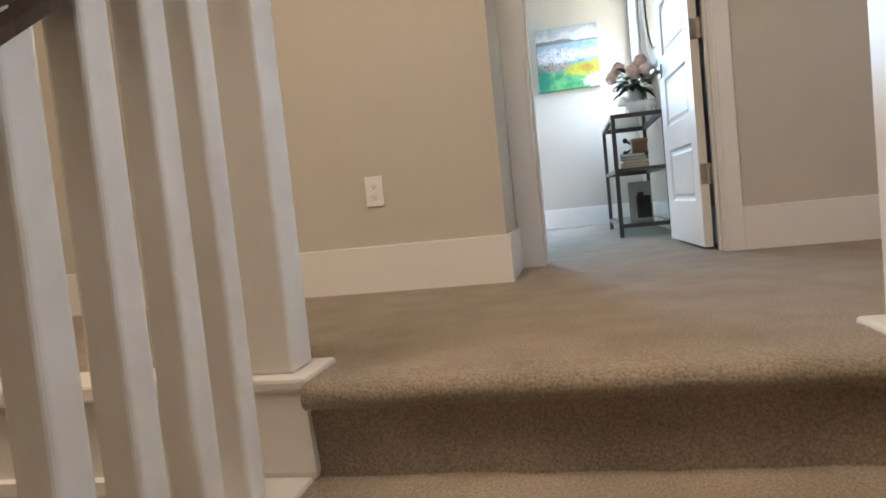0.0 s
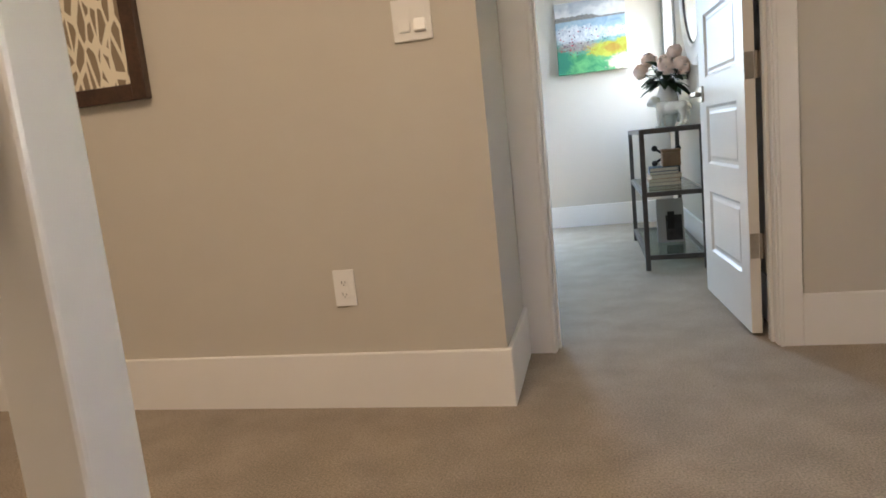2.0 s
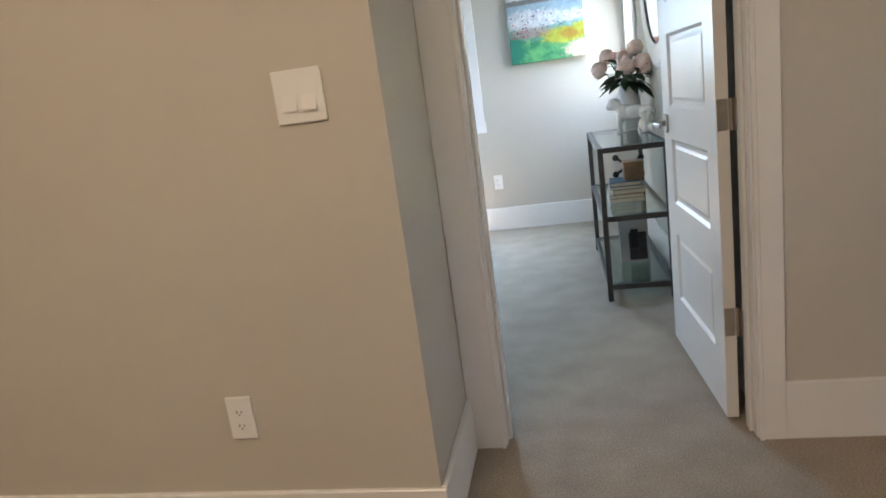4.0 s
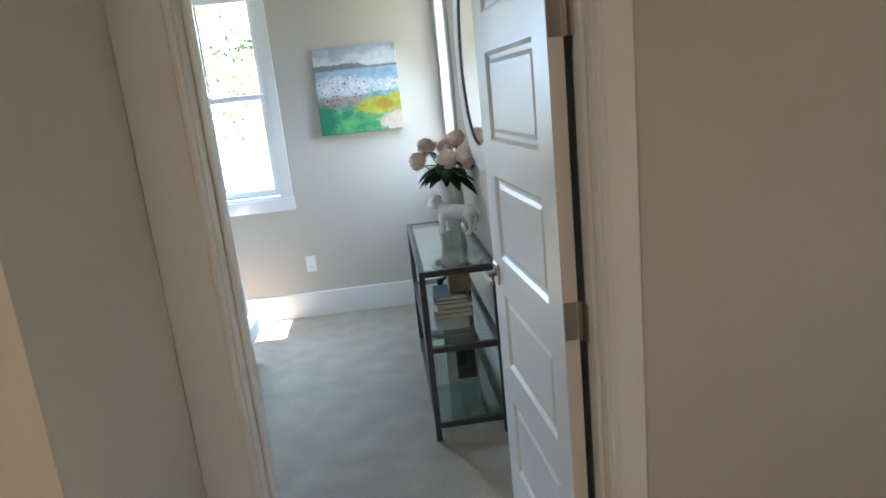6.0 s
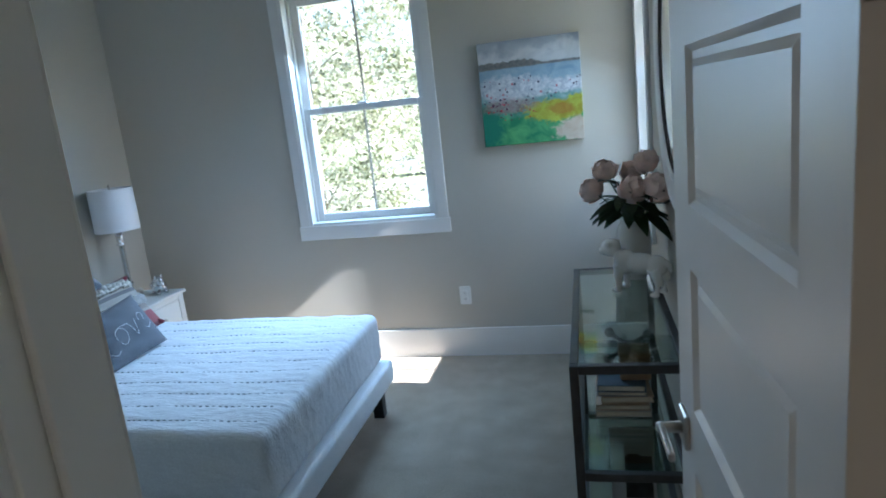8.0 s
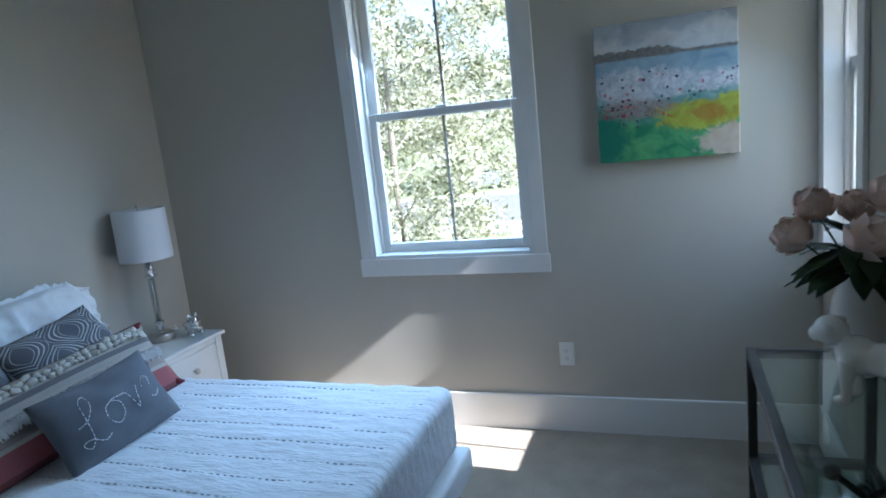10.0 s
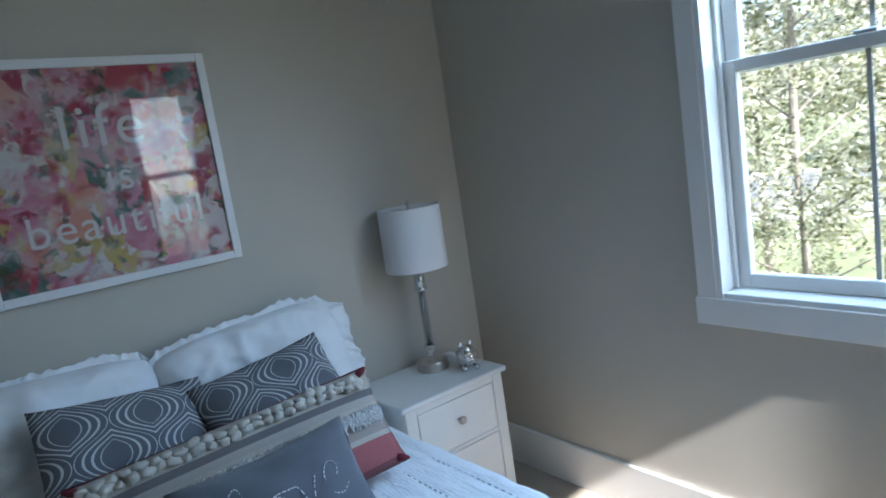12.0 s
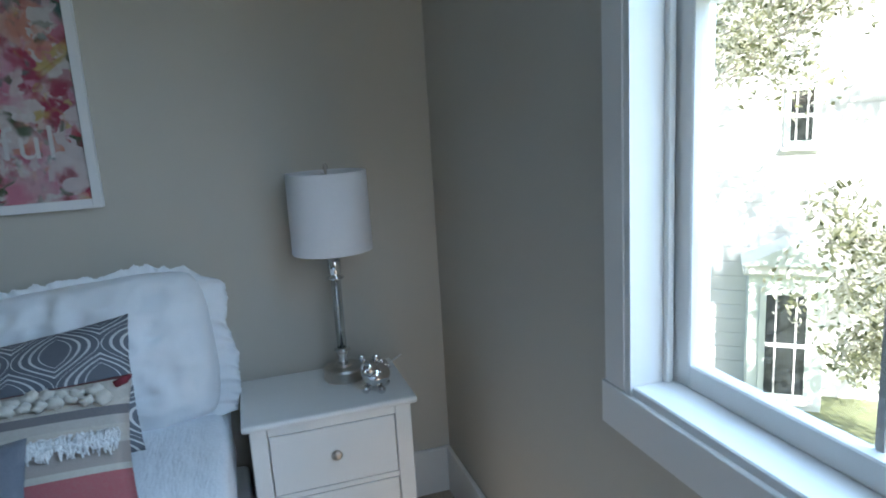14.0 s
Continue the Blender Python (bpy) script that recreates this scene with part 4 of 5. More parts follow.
# ---- cushions ----
def pillow_mesh(w, h, t, seed, pinch=0.05, n=26, sag=0.0, full=False):
    """A soft cushion: two bulging sheets that meet at a seam; corners drawn out. Local x wide, z high, y thick."""
    bm = bmesh.new()
    grids = []
    for side in (-1, 1):
        g = []
        for j in range(n + 1):
            row = []
            for i in range(n + 1):
                u, v = 2 * i / n - 1, 2 * j / n - 1
                bulge = max(0.0, (1 - abs(u) ** 2.6) * (1 - abs(v) ** 2.6)) ** (0.42 if full else 0.62)
                x = u * w / 2 * (1 - pinch * (1 - v * v) * abs(u))
                z = v * h / 2 * (1 - pinch * (1 - u * u) * abs(v))
                y = side * t / 2 * bulge
                k = (0.014 if full else 0.006) * bulge + 0.002
                nv = noise.noise_vector((u * 2.2 + seed, v * 2.2 + seed * 0.7, side * 3.1))
                x, y, z = x + k * nv.x, y + 1.8 * k * nv.y, z + k * nv.z - sag * (1 - abs(u)) * (v + 1) * 0.5
                if full:
                    soft = 1 - 0.09 * (u * v) ** 4
                    crease = abs(noise.noise((u * 3.1 + seed, v * 2.3, side * 5.0 + u * v))) + 0.5 * abs(noise.noise((u * 7.0, v * 6.0 + seed, side)))
                    x, z, y = x * soft, z * soft, y * (1 - 0.50 * (crease - 0.25))
                row.append(bm.verts.new((x, y, z)))
            g.append(row)
        grids.append(g)
    for side, g in zip((-1, 1), grids):
        for j in range(n):
            for i in range(n):
                q = (g[j][i], g[j][i + 1], g[j + 1][i + 1], g[j + 1][i])
                bm.faces.new(q if side < 0 else q[::-1])
    bmesh.ops.remove_doubles(bm, verts=bm.verts, dist=0.0022)
    return bm


def cushion(name, m, w, h, t, seed, material, label, pinch=0.05, part_name="cover", sag=0.0):
    ob = thing(name, m, label, "cushion")
    part(part_name, pillow_mesh(w, h, t, seed, pinch, sag=sag), material, ob, smooth=True)
    return ob


def sham(m, seed, label):
    """White pillow in a sham with ruffled edges."""
    w, h = 0.66, 0.47
    ob = thing("pillow", m, label, "pillow", "white pillows against the wall")
    cover = part("pillowcase", pillow_mesh(w, h, 0.23, seed, -0.02, n=44, sag=0.0, full=True), M_LINEN, ob, smooth=True)
    bm = bmesh.new()
    per, N = 2 * (w + h), 420
    inner, outer = [], []
    for k in range(N):
        s = per * k / N
        if s < w:
            x, z, dx, dz = -w / 2 + s, h / 2, 0, 1
        elif s < w + h:
            x, z, dx, dz = w / 2, h / 2 - (s - w), 1, 0
        elif s < 2 * w + h:
            x, z, dx, dz = w / 2 - (s - w - h), -h / 2, 0, -1
        else:
            x, z, dx, dz = -w / 2, -h / 2 + (s - 2 * w - h), -1, 0
        soft = 1 - 0.09 * (4 * x * z / (w * h)) ** 4
        x, z = x * soft, z * soft
        nz = noise.noise((s * 14, seed, 0))
        side = abs(dx)
        full_ = 0.5 + 0.9 * side
        wav = math.sin(s * 62 + 9.0 * nz) * 0.011 * (1.0 + 1.2 * nz) * full_ + 0.014 * noise.noise((s * 6, seed, 4))
        ln = (0.022 + 0.030 * side) * (1.0 + 0.55 * noise.noise((s * 9, seed, 2))) + 0.010 * noise.noise((s * 45, seed, 7)) + 0.003 * (k % 2)
        sl = 0.020 * noise.noise((s * 16, seed, 9)) * (0.4 + side)
        inner.append(bm.verts.new((x * 0.95, 0.012 + 0.004 * math.sin(s * 88), z * 0.95)))
        row = [bm.verts.new((x + dx * ln * t + (dz != 0) * sl * t, wav * t ** 0.7, z + dz * ln * t + side * (sl * t - 0.022 * t * t))) for t in (0.12, 0.5, 0.8, 1.0)]
        outer.append(row)
    for k in range(N):
        j = (k + 1) % N
        a, b = [inner[k]] + outer[k], [inner[j]] + outer[j]
        for i in range(4):
            bm.faces.new((a[i], b[i], b[i + 1], a[i + 1]))
    r = part("ruffle", bm, M_LINEN, ob, "gathered ruffle edge", smooth=True)
    sol = r.modifiers.new("thick", "SOLIDIFY")
    sol.thickness = 0.002
    return ob


sham(pose(-2.035, 5.268, 0.758, -10, -4, 90), 1.3, "white pillow with ruffled edges propped against the wall")
sham(pose(-2.030, 4.620, 0.765, -14, 3, 92), 4.9, "white pillow with ruffled edges slumping beside another")
cushion("patterned_cushion", pose(-1.722, 5.205, 0.775, -42, -7, 90), 0.44, 0.38, 0.12, 2.2, M_OGEE, "charcoal cushion with nested white ogee lines")
cushion("patterned_cushion", pose(-1.775, 4.79, 0.780, -38, 7, 92), 0.46, 0.39, 0.12, 6.1, M_OGEE, "charcoal ogee line cushion tipped on the bed")

STRIPE_M = pose(-1.54, 5.02, 0.705, -33, -3, 87)
st = cushion("striped_cushion", STRIPE_M, 0.84, 0.31, 0.13, 3.7, M_STRIPE, "long striped cushion with pompoms, fringe and red ends", 0.03)
random.seed(11)


def on_front(u, v, w, h, t, lift=0.0):
    bulge = max(0.0, (1 - abs(u) ** 2.6) * (1 - abs(v) ** 2.6)) ** 0.62
    return (u * w / 2, -t / 2 * bulge - lift, v * h / 2)


for row_v, count in ((0.80, 23), (0.67, 24)):
    for k in range(count):
        u = -0.90 + 1.80 * (k + 0.5 * (row_v < 0.7)) / count
        bm = bmesh.new()
        r = random.uniform(0.013, 0.018)
        ball(bm, (0, 0, 0), r, 12, (1.2, 0.8, 0.8))
        for v in bm.verts:
            v.co += v.co.normalized() * (0.008 * noise.noise(v.co * 75 + Vector((k, row_v, 0))) + 0.006 * noise.noise(v.co * 190 + Vector((0, k, 0))))
        part("pompom", bm, M_YARN, st, m=Matrix.Translation(on_front(u, row_v + random.uniform(-0.03, 0.03), 0.84, 0.31, 0.13, 0.006)), smooth=True)
bm = bmesh.new()
for k in range(900):
    u = random.uniform(-0.93, 0.93)
    v0 = random.uniform(0.02, 0.20)
    p = Vector(on_front(u, v0, 0.84, 0.31, 0.13, 0.004))
    q = p + Vector((random.uniform(-0.008, 0.008), random.uniform(-0.012, -0.004), random.uniform(-0.035, -0.012)))
    mid = (p + q) / 2 + Vector((random.uniform(-0.006, 0.006), -0.006, 0.002))
    tube([p, mid, q], [0.0022, 0.003, 0.0018], 4, bm)
tagged(part("fringe", bm, M_FRINGE, st, "shaggy white fringe band"), kind="stuff")
for u, v in ((-0.97, 0.93), (0.97, 0.93), (0.98, -0.95), (-0.98, -0.95)):
    bm = bmesh.new()
    tube([(u * 0.395, -0.004, v * 0.142), (u * 0.418, -0.004, v * 0.153), (u * 0.432, -0.004, v * 0.160)], [0.012, 0.010, 0.004], 8, bm)
    part("corner_tuft", bm, M_WINE, st, "dark wine corner tuft", smooth=True)

love = cushion("lumbar_cushion", pose(-1.375, 5.02, 0.675, -31, -3, 88), 0.47, 0.28, 0.12, 7.4, M_CHARCOAL, "charcoal lumbar cushion with the stitched word Love", 0.04, sag=0.01)


def stitched(points, parent):
    """Running white stitches along a smooth line on the cushion front."""
    pts = [Vector((x, 0, z)) for x, z in points]
    fine = []
    for k in range(len(pts) - 1):
        p0, p1, p2, p3 = pts[max(k - 1, 0)], pts[k], pts[k + 1], pts[min(k + 2, len(pts) - 1)]
        for s in range(10):
            t = s / 10
            fine.append(0.5 * ((2 * p1) + (p2 - p0) * t + (2 * p0 - 5 * p1 + 4 * p2 - p3) * t * t + (3 * p1 - p0 - 3 * p2 + p3) * t ** 3))
    bm = bmesh.new()
    for a, b, c in zip(fine[::3], fine[1::3], fine[2::3]):
        seg = []
        for p in (a, b, c):
            x, y, z = on_front(p.x / 0.252, p.z / 0.142, 0.47, 0.28, 0.12, 0.0035)
            seg.append((x, y, z))
        tube(seg, 0.0017, 5, bm)
    part("stitching", bm, M_THREAD, parent, "white stitched lettering")


stitched([(-0.17, -0.01), (-0.13, 0.0), (-0.095, 0.04), (-0.10, 0.078), (-0.125, 0.062), (-0.135, 0.0), (-0.142, -0.06), (-0.165, -0.086), (-0.185, -0.066), (-0.155, -0.06), (-0.11, -0.086), (-0.075, -0.072)], love)
stitched([(-0.02, 0.02), (-0.055, 0.005), (-0.065, -0.035), (-0.035, -0.062), (0.0, -0.04), (0.005, 0.0), (-0.02, 0.02), (0.02, 0.02), (0.045, 0.012), (0.065, -0.05), (0.085, 0.0), (0.10, 0.03)], love)
stitched([(0.115, -0.015), (0.15, -0.005), (0.165, 0.03), (0.14, 0.04), (0.12, 0.01), (0.125, -0.03), (0.155, -0.045), (0.185, -0.025)], love)

M_STITCH = mat("stitch_thread", (0.70, 0.73, 0.78), 0.9)
# stitched rows on the coverlet
random.seed(5)
for k in range(11):
    y = 4.46 + k * 0.108
    bm = bmesh.new()
    x = BX0 + 0.70
    while x < BX1 - 0.10:
        L = random.uniform(0.010, 0.015)
        yy = y + 0.004 * math.sin(x * 7 + k)
        block(bm, x, x + L, yy - 0.0012, yy + 0.0012, 0.546, 0.5538 + 0.007 * noise.noise((x * 2.5 + 3, yy * 6.0, 1.66)))
        x += L + random.uniform(0.010, 0.016)
    tagged(part("seam_stitch", bm, M_STITCH, mattress), kind="stuff")

# ---- lamp and figurine on the nightstand ----
lamp = thing("table_lamp", pose(-2.045, 5.993, NZ), "chrome and crystal table lamp with a white drum shade", "table lamp")
part("base", lathe([(0.066, 0), (0.068, 0.004), (0.068, 0.034), (0.064, 0.040), (0.03, 0.043), (0.024, 0.05)], 40), M_NICKEL, lamp, smooth=False)
part("lower_collar", lathe([(0.016, 0.05), (0.018, 0.060), (0.015, 0.075), (0.020, 0.085), (0.020, 0.092), (0.027, 0.096), (0.027, 0.101), (0.014, 0.106)], 24), M_CHROME, lamp, smooth=True)
part("crystal_stem", lathe([(0.016, 0.106), (0.016, 0.335)], 8), M_CLEAR, lamp, "clear faceted crystal stem")
part("rod", lathe([(0.006, 0.104), (0.006, 0.345)], 12), M_CHROME, lamp, smooth=True)
part("upper_collar", lathe([(0.015, 0.335), (0.028, 0.340), (0.028, 0.346), (0.016, 0.352), (0.022, 0.36), (0.022, 0.415), (0.012, 0.42)], 24), M_CHROME, lamp, smooth=True)
part("socket", lathe([(0.014, 0.42), (0.014, 0.50)], 16), M_NICKEL, lamp)
sh = part("shade", tube([(0, 0, 0.432), (0, 0, 0.435), (0, 0, 0.682), (0, 0, 0.685)], [0.128, 0.1285, 0.1265, 0.126], 56), M_SHADE, lamp, "white fabric drum shade", smooth=False)
bm = bmesh.new()
bm.from_mesh(sh.data)
bmesh.ops.delete(bm, geom=[f for f in bm.faces if len(f.verts) > 8], context="FACES_ONLY")
bm.to_mesh(sh.data)
bm.free()
sh.data.polygons.foreach_set("use_smooth", [True] * len(sh.data.polygons))
sol = sh.modifiers.new("thick", "SOLIDIFY")
sol.thickness = 0.003
bm = tube([(-0.126, 0, 0.672), (0.126, 0, 0.672)], 0.002, 6)
tube([(0, -0.126, 0.672), (0, 0.126, 0.672)], 0.002, 6, bm)
part("spider", bm, M_NICKEL, lamp)
part("finial", lathe([(0.004, 0.66), (0.004, 0.688), (0.009, 0.695), (0.007, 0.706), (0.002, 0.712)], 14), M_NICKEL, lamp, smooth=True)
bm = tube([(-0.06, 0.02, 0.006), (-0.075, 0.10, 0.006), (-0.05, 0.17, 0.006), (-0.085, 0.20, 0.006), (-0.108, 0.22, 0.006)], 0.003, 6)
part("cord", bm, M_PLASTIC, lamp)

pig = bmesh.new()
ball(pig, (0, 0, 0.045), 0.042, 18, (1.0, 0.95, 0.9))
ball(pig, (0.030, -0.012, 0.075), 0.024, 14)
ball(pig, (0.050, -0.020, 0.070), 0.011, 10, (0.8, 1, 0.8))
for x, y in ((0.025, -0.026), (0.03, 0.018), (-0.022, -0.022), (-0.022, 0.022)):
    ball(pig, (x, y, 0.010), 0.0125, 8, (1, 1, 0.9))
for y in (-0.030, 0.008):
    ball(pig, (0.024, y, 0.098), 0.009, 8, (0.6, 1, 1.3))
rng = random.Random(3)
for k in range(40):
    a, b_ = rng.uniform(0, 6.28), rng.uniform(0.15, 1.4)
    ball(pig, (-0.004 + 0.040 * math.cos(a) * math.sin(b_), 0.039 * math.sin(a) * math.sin(b_), 0.045 + 0.037 * math.cos(b_)), 0.007, 6)
fig = tagged(part("silver_figurine", pig, M_CHROME, m=pose(-1.90, 6.072, NZ, 0, 0, -20) @ Matrix.Scale(1.15, 4), smooth=True), "small shiny silver animal figurine on the nightstand", "figurine")

# ---- things on the console ----
dog = bmesh.new()
DM = pose(0, 0, 0)
ball(dog, (0.02, 0, 0.118), 0.048, 18, (1.75, 0.85, 0.86))
ball(dog, (-0.045, 0, 0.120), 0.047, 16, (1.0, 0.95, 1.02))
ball(dog, (0.085, 0, 0.116), 0.040, 16, (1.0, 0.95, 1.0))
ball(dog, (-0.108, 0, 0.170), 0.040, 18, (1.0, 0.95, 0.92))
ball(dog, (-0.138, 0, 0.158), 0.024, 14, (0.85, 1.15, 0.85))
for s in (-1, 1):
    ball(dog, (-0.100, s * 0.034, 0.190), 0.014, 10, (1.1, 0.45, 0.8))
    tube([(-0.058, s * 0.026, 0.11), (-0.062, s * 0.030, 0.06), (-0.060, s * 0.031, 0.014)], [0.024, 0.016, 0.014], 10, dog)
    ball(dog, (-0.070, s * 0.031, 0.010), 0.017, 10, (1.3, 0.9, 0.62))
    tube([(0.088, s * 0.026, 0.11), (0.105, s * 0.030, 0.06), (0.096, s * 0.031, 0.014)], [0.028, 0.016, 0.013], 10, dog)
    ball(dog, (0.088, s * 0.031, 0.010), 0.016, 10, (1.3, 0.9, 0.62))
tube([(0.118, 0, 0.135), (0.136, 0, 0.12), (0.142, 0, 0.095)], [0.013, 0.009, 0.004], 8, dog)
bmesh.ops.transform(dog, matrix=Matrix.Scale(0.98, 4), verts=dog.verts)
dog_ob = part("dog_figurine", dog, M_CERAMIC, m=pose(0.914, 5.05, CZ, 0, 0, -34), smooth=True)
rm = dog_ob.modifiers.new("merge", "REMESH")
rm.mode, rm.voxel_size, rm.use_smooth_shade = "VOXEL", 0.004, True
tagged(dog_ob, "glossy white ceramic dog figurine on the console", "figurine")

vase = thing("vase", pose(0.922, 5.262, CZ), "white ceramic vase holding pink peonies", "vase")
part("body", lathe([(0.040, 0), (0.044, 0.004), (0.058, 0.05), (0.068, 0.11), (0.070, 0.15), (0.064, 0.20), (0.050, 0.24), (0.045, 0.262), (0.049, 0.275), (0.044, 0.274), (0.040, 0.262), (0.045, 0.235), (0.02, 0.20)], 36), M_CERAMIC, vase, smooth=True)
random.seed(21)


def peony_mesh(seed):
    """A dense ball of overlapping cupped petals."""
    rng = random.Random(seed)
    bm = bmesh.new()
    ball(bm, (0, 0, 0.022), 0.024, 12)
    for shell, (count, rad, size) in enumerate(((14, 0.024, 0.026), (18, 0.030, 0.030), (22, 0.036, 0.034))):
        for k in range(count):
            cz = 1.0 - (k + 0.5) / count * (1.35 + 0.2 * shell)
            a = k * 2.4 + shell + rng.uniform(-0.2, 0.2)
            rxy = math.sqrt(max(0.0, 1 - cz * cz))
            d = Vector((rxy * math.cos(a), rxy * math.sin(a), cz))
            up = (Vector((0, 0, 1)) - d * cz)
            up = up.normalized() if up.length > 0.05 else Vector((1, 0, 0))
            sd = d.cross(up).normalized()
            r, sz = rad * rng.uniform(0.92, 1.08), size * rng.uniform(0.85, 1.2)
            grid = []
            for j in range(5):
                t = j / 4
                row = []
                for i in range(5):
                    u = i / 2 - 1
                    wid = sz * (0.45 + 0.55 * math.sin(math.pi * min(1, 0.25 + 0.6 * t)))
                    p = d * r + up * sz * (t - 0.4) * 1.3 + sd * u * wid * 0.8
                    p = p.normalized() * (r * (1 + (0.08 + 0.12 * shell) * t * t + 0.08 * u * u * t) + 0.0028 * t * math.sin(7 * u + k))
                    row.append(bm.verts.new(p + Vector((0, 0, 0.022))))
                grid.append(row)
            for j in range(4):
                for i in range(4):
                    bm.faces.new((grid[j][i], grid[j][i + 1], grid[j + 1][i + 1], grid[j + 1][i]))
    return mesh_of("bloom", bm, M_PINK, True)


bunch = thing("peony_bouquet", pose(0.922, 5.262, CZ), "bunch of pale pink peonies with dark leaves in the vase", "flowers")
blooms = [peony_mesh(s) for s in (1, 2, 3)]
for k, (x, y, z, tx, ty, s) in enumerate(((-0.140, -0.02, 0.375, -10, -55, 1.1), (-0.095, 0.03, 0.445, -5, -30, 1.1), (-0.035, -0.10, 0.375, 55, -10, 1.25), (0.065, -0.13, 0.375, 60, 15, 1.3), (0.065, -0.04, 0.475, 20, 15, 1.1), (0.0, 0.07, 0.43, -30, 5, 1.0))):
    f_ob = new("bloom", blooms[k % 3])
    f_ob.parent = bunch
    z -= 0.02 + 0.15 * max(0.0, z - 0.375)
    x, y = 0.92 * x, 0.92 * y
    f_ob.matrix_basis = Matrix.Translation((x, y, z)) @ pose(0, 0, 0, tx, ty, k * 40) @ Matrix.Scale(s * 1.02, 4)
    part("stem", tube([(0.01 * math.cos(k), 0.01 * math.sin(k), 0.20), (x * 0.45, y * 0.45, 0.20 + (z - 0.20) * 0.55), (x, y, z - 0.005)], 0.003, 6), M_LEAF, bunch)
random.seed(8)
bm = bmesh.new()
for k in range(60):
    a = random.uniform(0, 6.28)
    p0 = Vector((0.02 * math.cos(a), 0.02 * math.sin(a), random.uniform(0.27, 0.36)))
    L, up = random.uniform(0.08, 0.15), random.uniform(-0.5, 0.9)
    d = Vector((math.cos(a), math.sin(a), up)).normalized()
    sd = d.cross(Vector((0, 0, 1))).normalized()
    base = p0 + d * random.uniform(0.01, 0.06)
    prev = None
    for j in range(5):
        t = j / 4
        c = base + d * L * t + Vector((0, 0, -0.05 * t * t))
        wid = 0.027 * math.sin(math.pi * (0.08 + 0.9 * t)) + 0.001
        cur = (bm.verts.new(c - sd * wid), bm.verts.new(c + Vector((0, 0, -0.004))), bm.verts.new(c + sd * wid))
        if prev:
            bm.faces.new((prev[0], prev[1], cur[1], cur[0]))
            bm.faces.new((prev[1], prev[2], cur[2], cur[1]))
        prev = cur
tagged(part("foliage", bm, M_LEAF, bunch, "dark green leaves", smooth=True), kind="stuff")

BK_Z = 0.41 + T
z = BK_Z
rng = random.Random(4)
for k, (w, d, h, mi) in enumerate(((0.185, 0.235, 0.022, 4), (0.180, 0.225, 0.020, 3), (0.175, 0.215, 0.024, 1), (0.165, 0.205, 0.018, 2), (0.160, 0.20, 0.024, 0))):
    bk = thing("book", pose(0.835 + rng.uniform(-0.006, 0.006), 4.838 + rng.uniform(-0.006, 0.006), z, 0, 0, rng.uniform(-5, 5)), "clothbound book lying in a stack on the glass shelf", "book", "books stacked on the console")
    part("cover", block(block(block(bmesh.new(), -w / 2, w / 2, -d / 2, d / 2, 0, 0.0025), -w / 2, w / 2, -d / 2, d / 2, h - 0.0035, h - 0.001), -w / 2, -w / 2 + 0.003, -d / 2, d / 2, 0.0025, h - 0.0035), M_BOOKS[mi], bk)
    part("page_block", box(-w / 2 + 0.003, w / 2 - 0.004, -d / 2 + 0.004, d / 2 - 0.004, 0.0025, h - 0.0035), M_PAGES, bk)
    z += h
bx = thing("leather_box", pose(0.878, 4.822, z), "small tan leather box on the books", "box")
part("body", box(-0.052, 0.052, -0.05, 0.05, 0, 0.082, 0.004), M_TAN, bx)
part("lid", box(-0.054, 0.054, -0.052, 0.052, 0.0825, 0.100, 0.004), M_TAN, bx)
jack = bmesh.new()
for d in (Vector((1, 0.25, 0.55)), Vector((-1, 0.25, 0.75)), Vector((0.15, 1, -0.35))):
    d = d.normalized() * 0.085
    tube([-d, d], 0.008, 10, jack)
    ball(jack, d, 0.019, 14)
    ball(jack, -d, 0.019, 14)
tagged(part("jack_sculpture", jack, M_BLACK, m=pose(0.868, 4.955, z + 0.055), smooth=True), "black iron jack sculpture with ball ends behind the books", "sculpture")
jack_base = thing("stand_book", pose(0.868, 5.012, BK_Z), "grey book under the iron sculpture", "book", "books stacked on the console")
part("cover", box(-0.07, 0.07, -0.05, 0.05, 0, z - BK_Z - 0.012, 0.003), M_BOOKS[4], jack_base)

pf = thing("photo_frame", pose(0.855, 4.765, 0.06 + T, -9, 0, 0), "grey photo frame with a dark picture on the lowest shelf", "photo frame")
part("frame", box(-0.078, 0.078, -0.009, 0.009, 0, 0.265, 0.003), M_GREYFRAME, pf)
part("picture", box(-0.028, 0.066, -0.0125, -0.0095, 0.012, 0.165), M_PHOTO, pf)
part("easel_leg", box(-0.02, 0.02, 0.010, 0.014, 0.0, 0.18), M_BLACK, pf, m=pose(0, 0, 0.01, 18, 0, 0))
# ---- outdoors ----
GROUND = -3.1
M_GRASS = mat("lawn", (0.17, 0.19, 0.09), 0.95, var=0.35, scale=0.8, grain=0.3, grain_scale=20)
M_ROAD = mat("asphalt", (0.16, 0.16, 0.165), 0.9, var=0.15, scale=0.6, grain=0.2, grain_scale=60)
M_WALK = mat("concrete", (0.42, 0.41, 0.38), 0.9, var=0.12, scale=1.2)
M_SIDING = mat("white_siding", (0.72, 0.72, 0.68), 0.6, var=0.04, scale=1.0)
M_HTRIM = mat("house_trim", (0.60, 0.66, 0.60), 0.5, var=0.03)
M_ROOF = mat("roof_shingle", (0.10, 0.085, 0.08), 0.9, var=0.25, scale=4)
M_BARK = mat("bark", (0.22, 0.195, 0.16), 0.95, var=0.3, scale=8, bump=0.8, bump_scale=30)
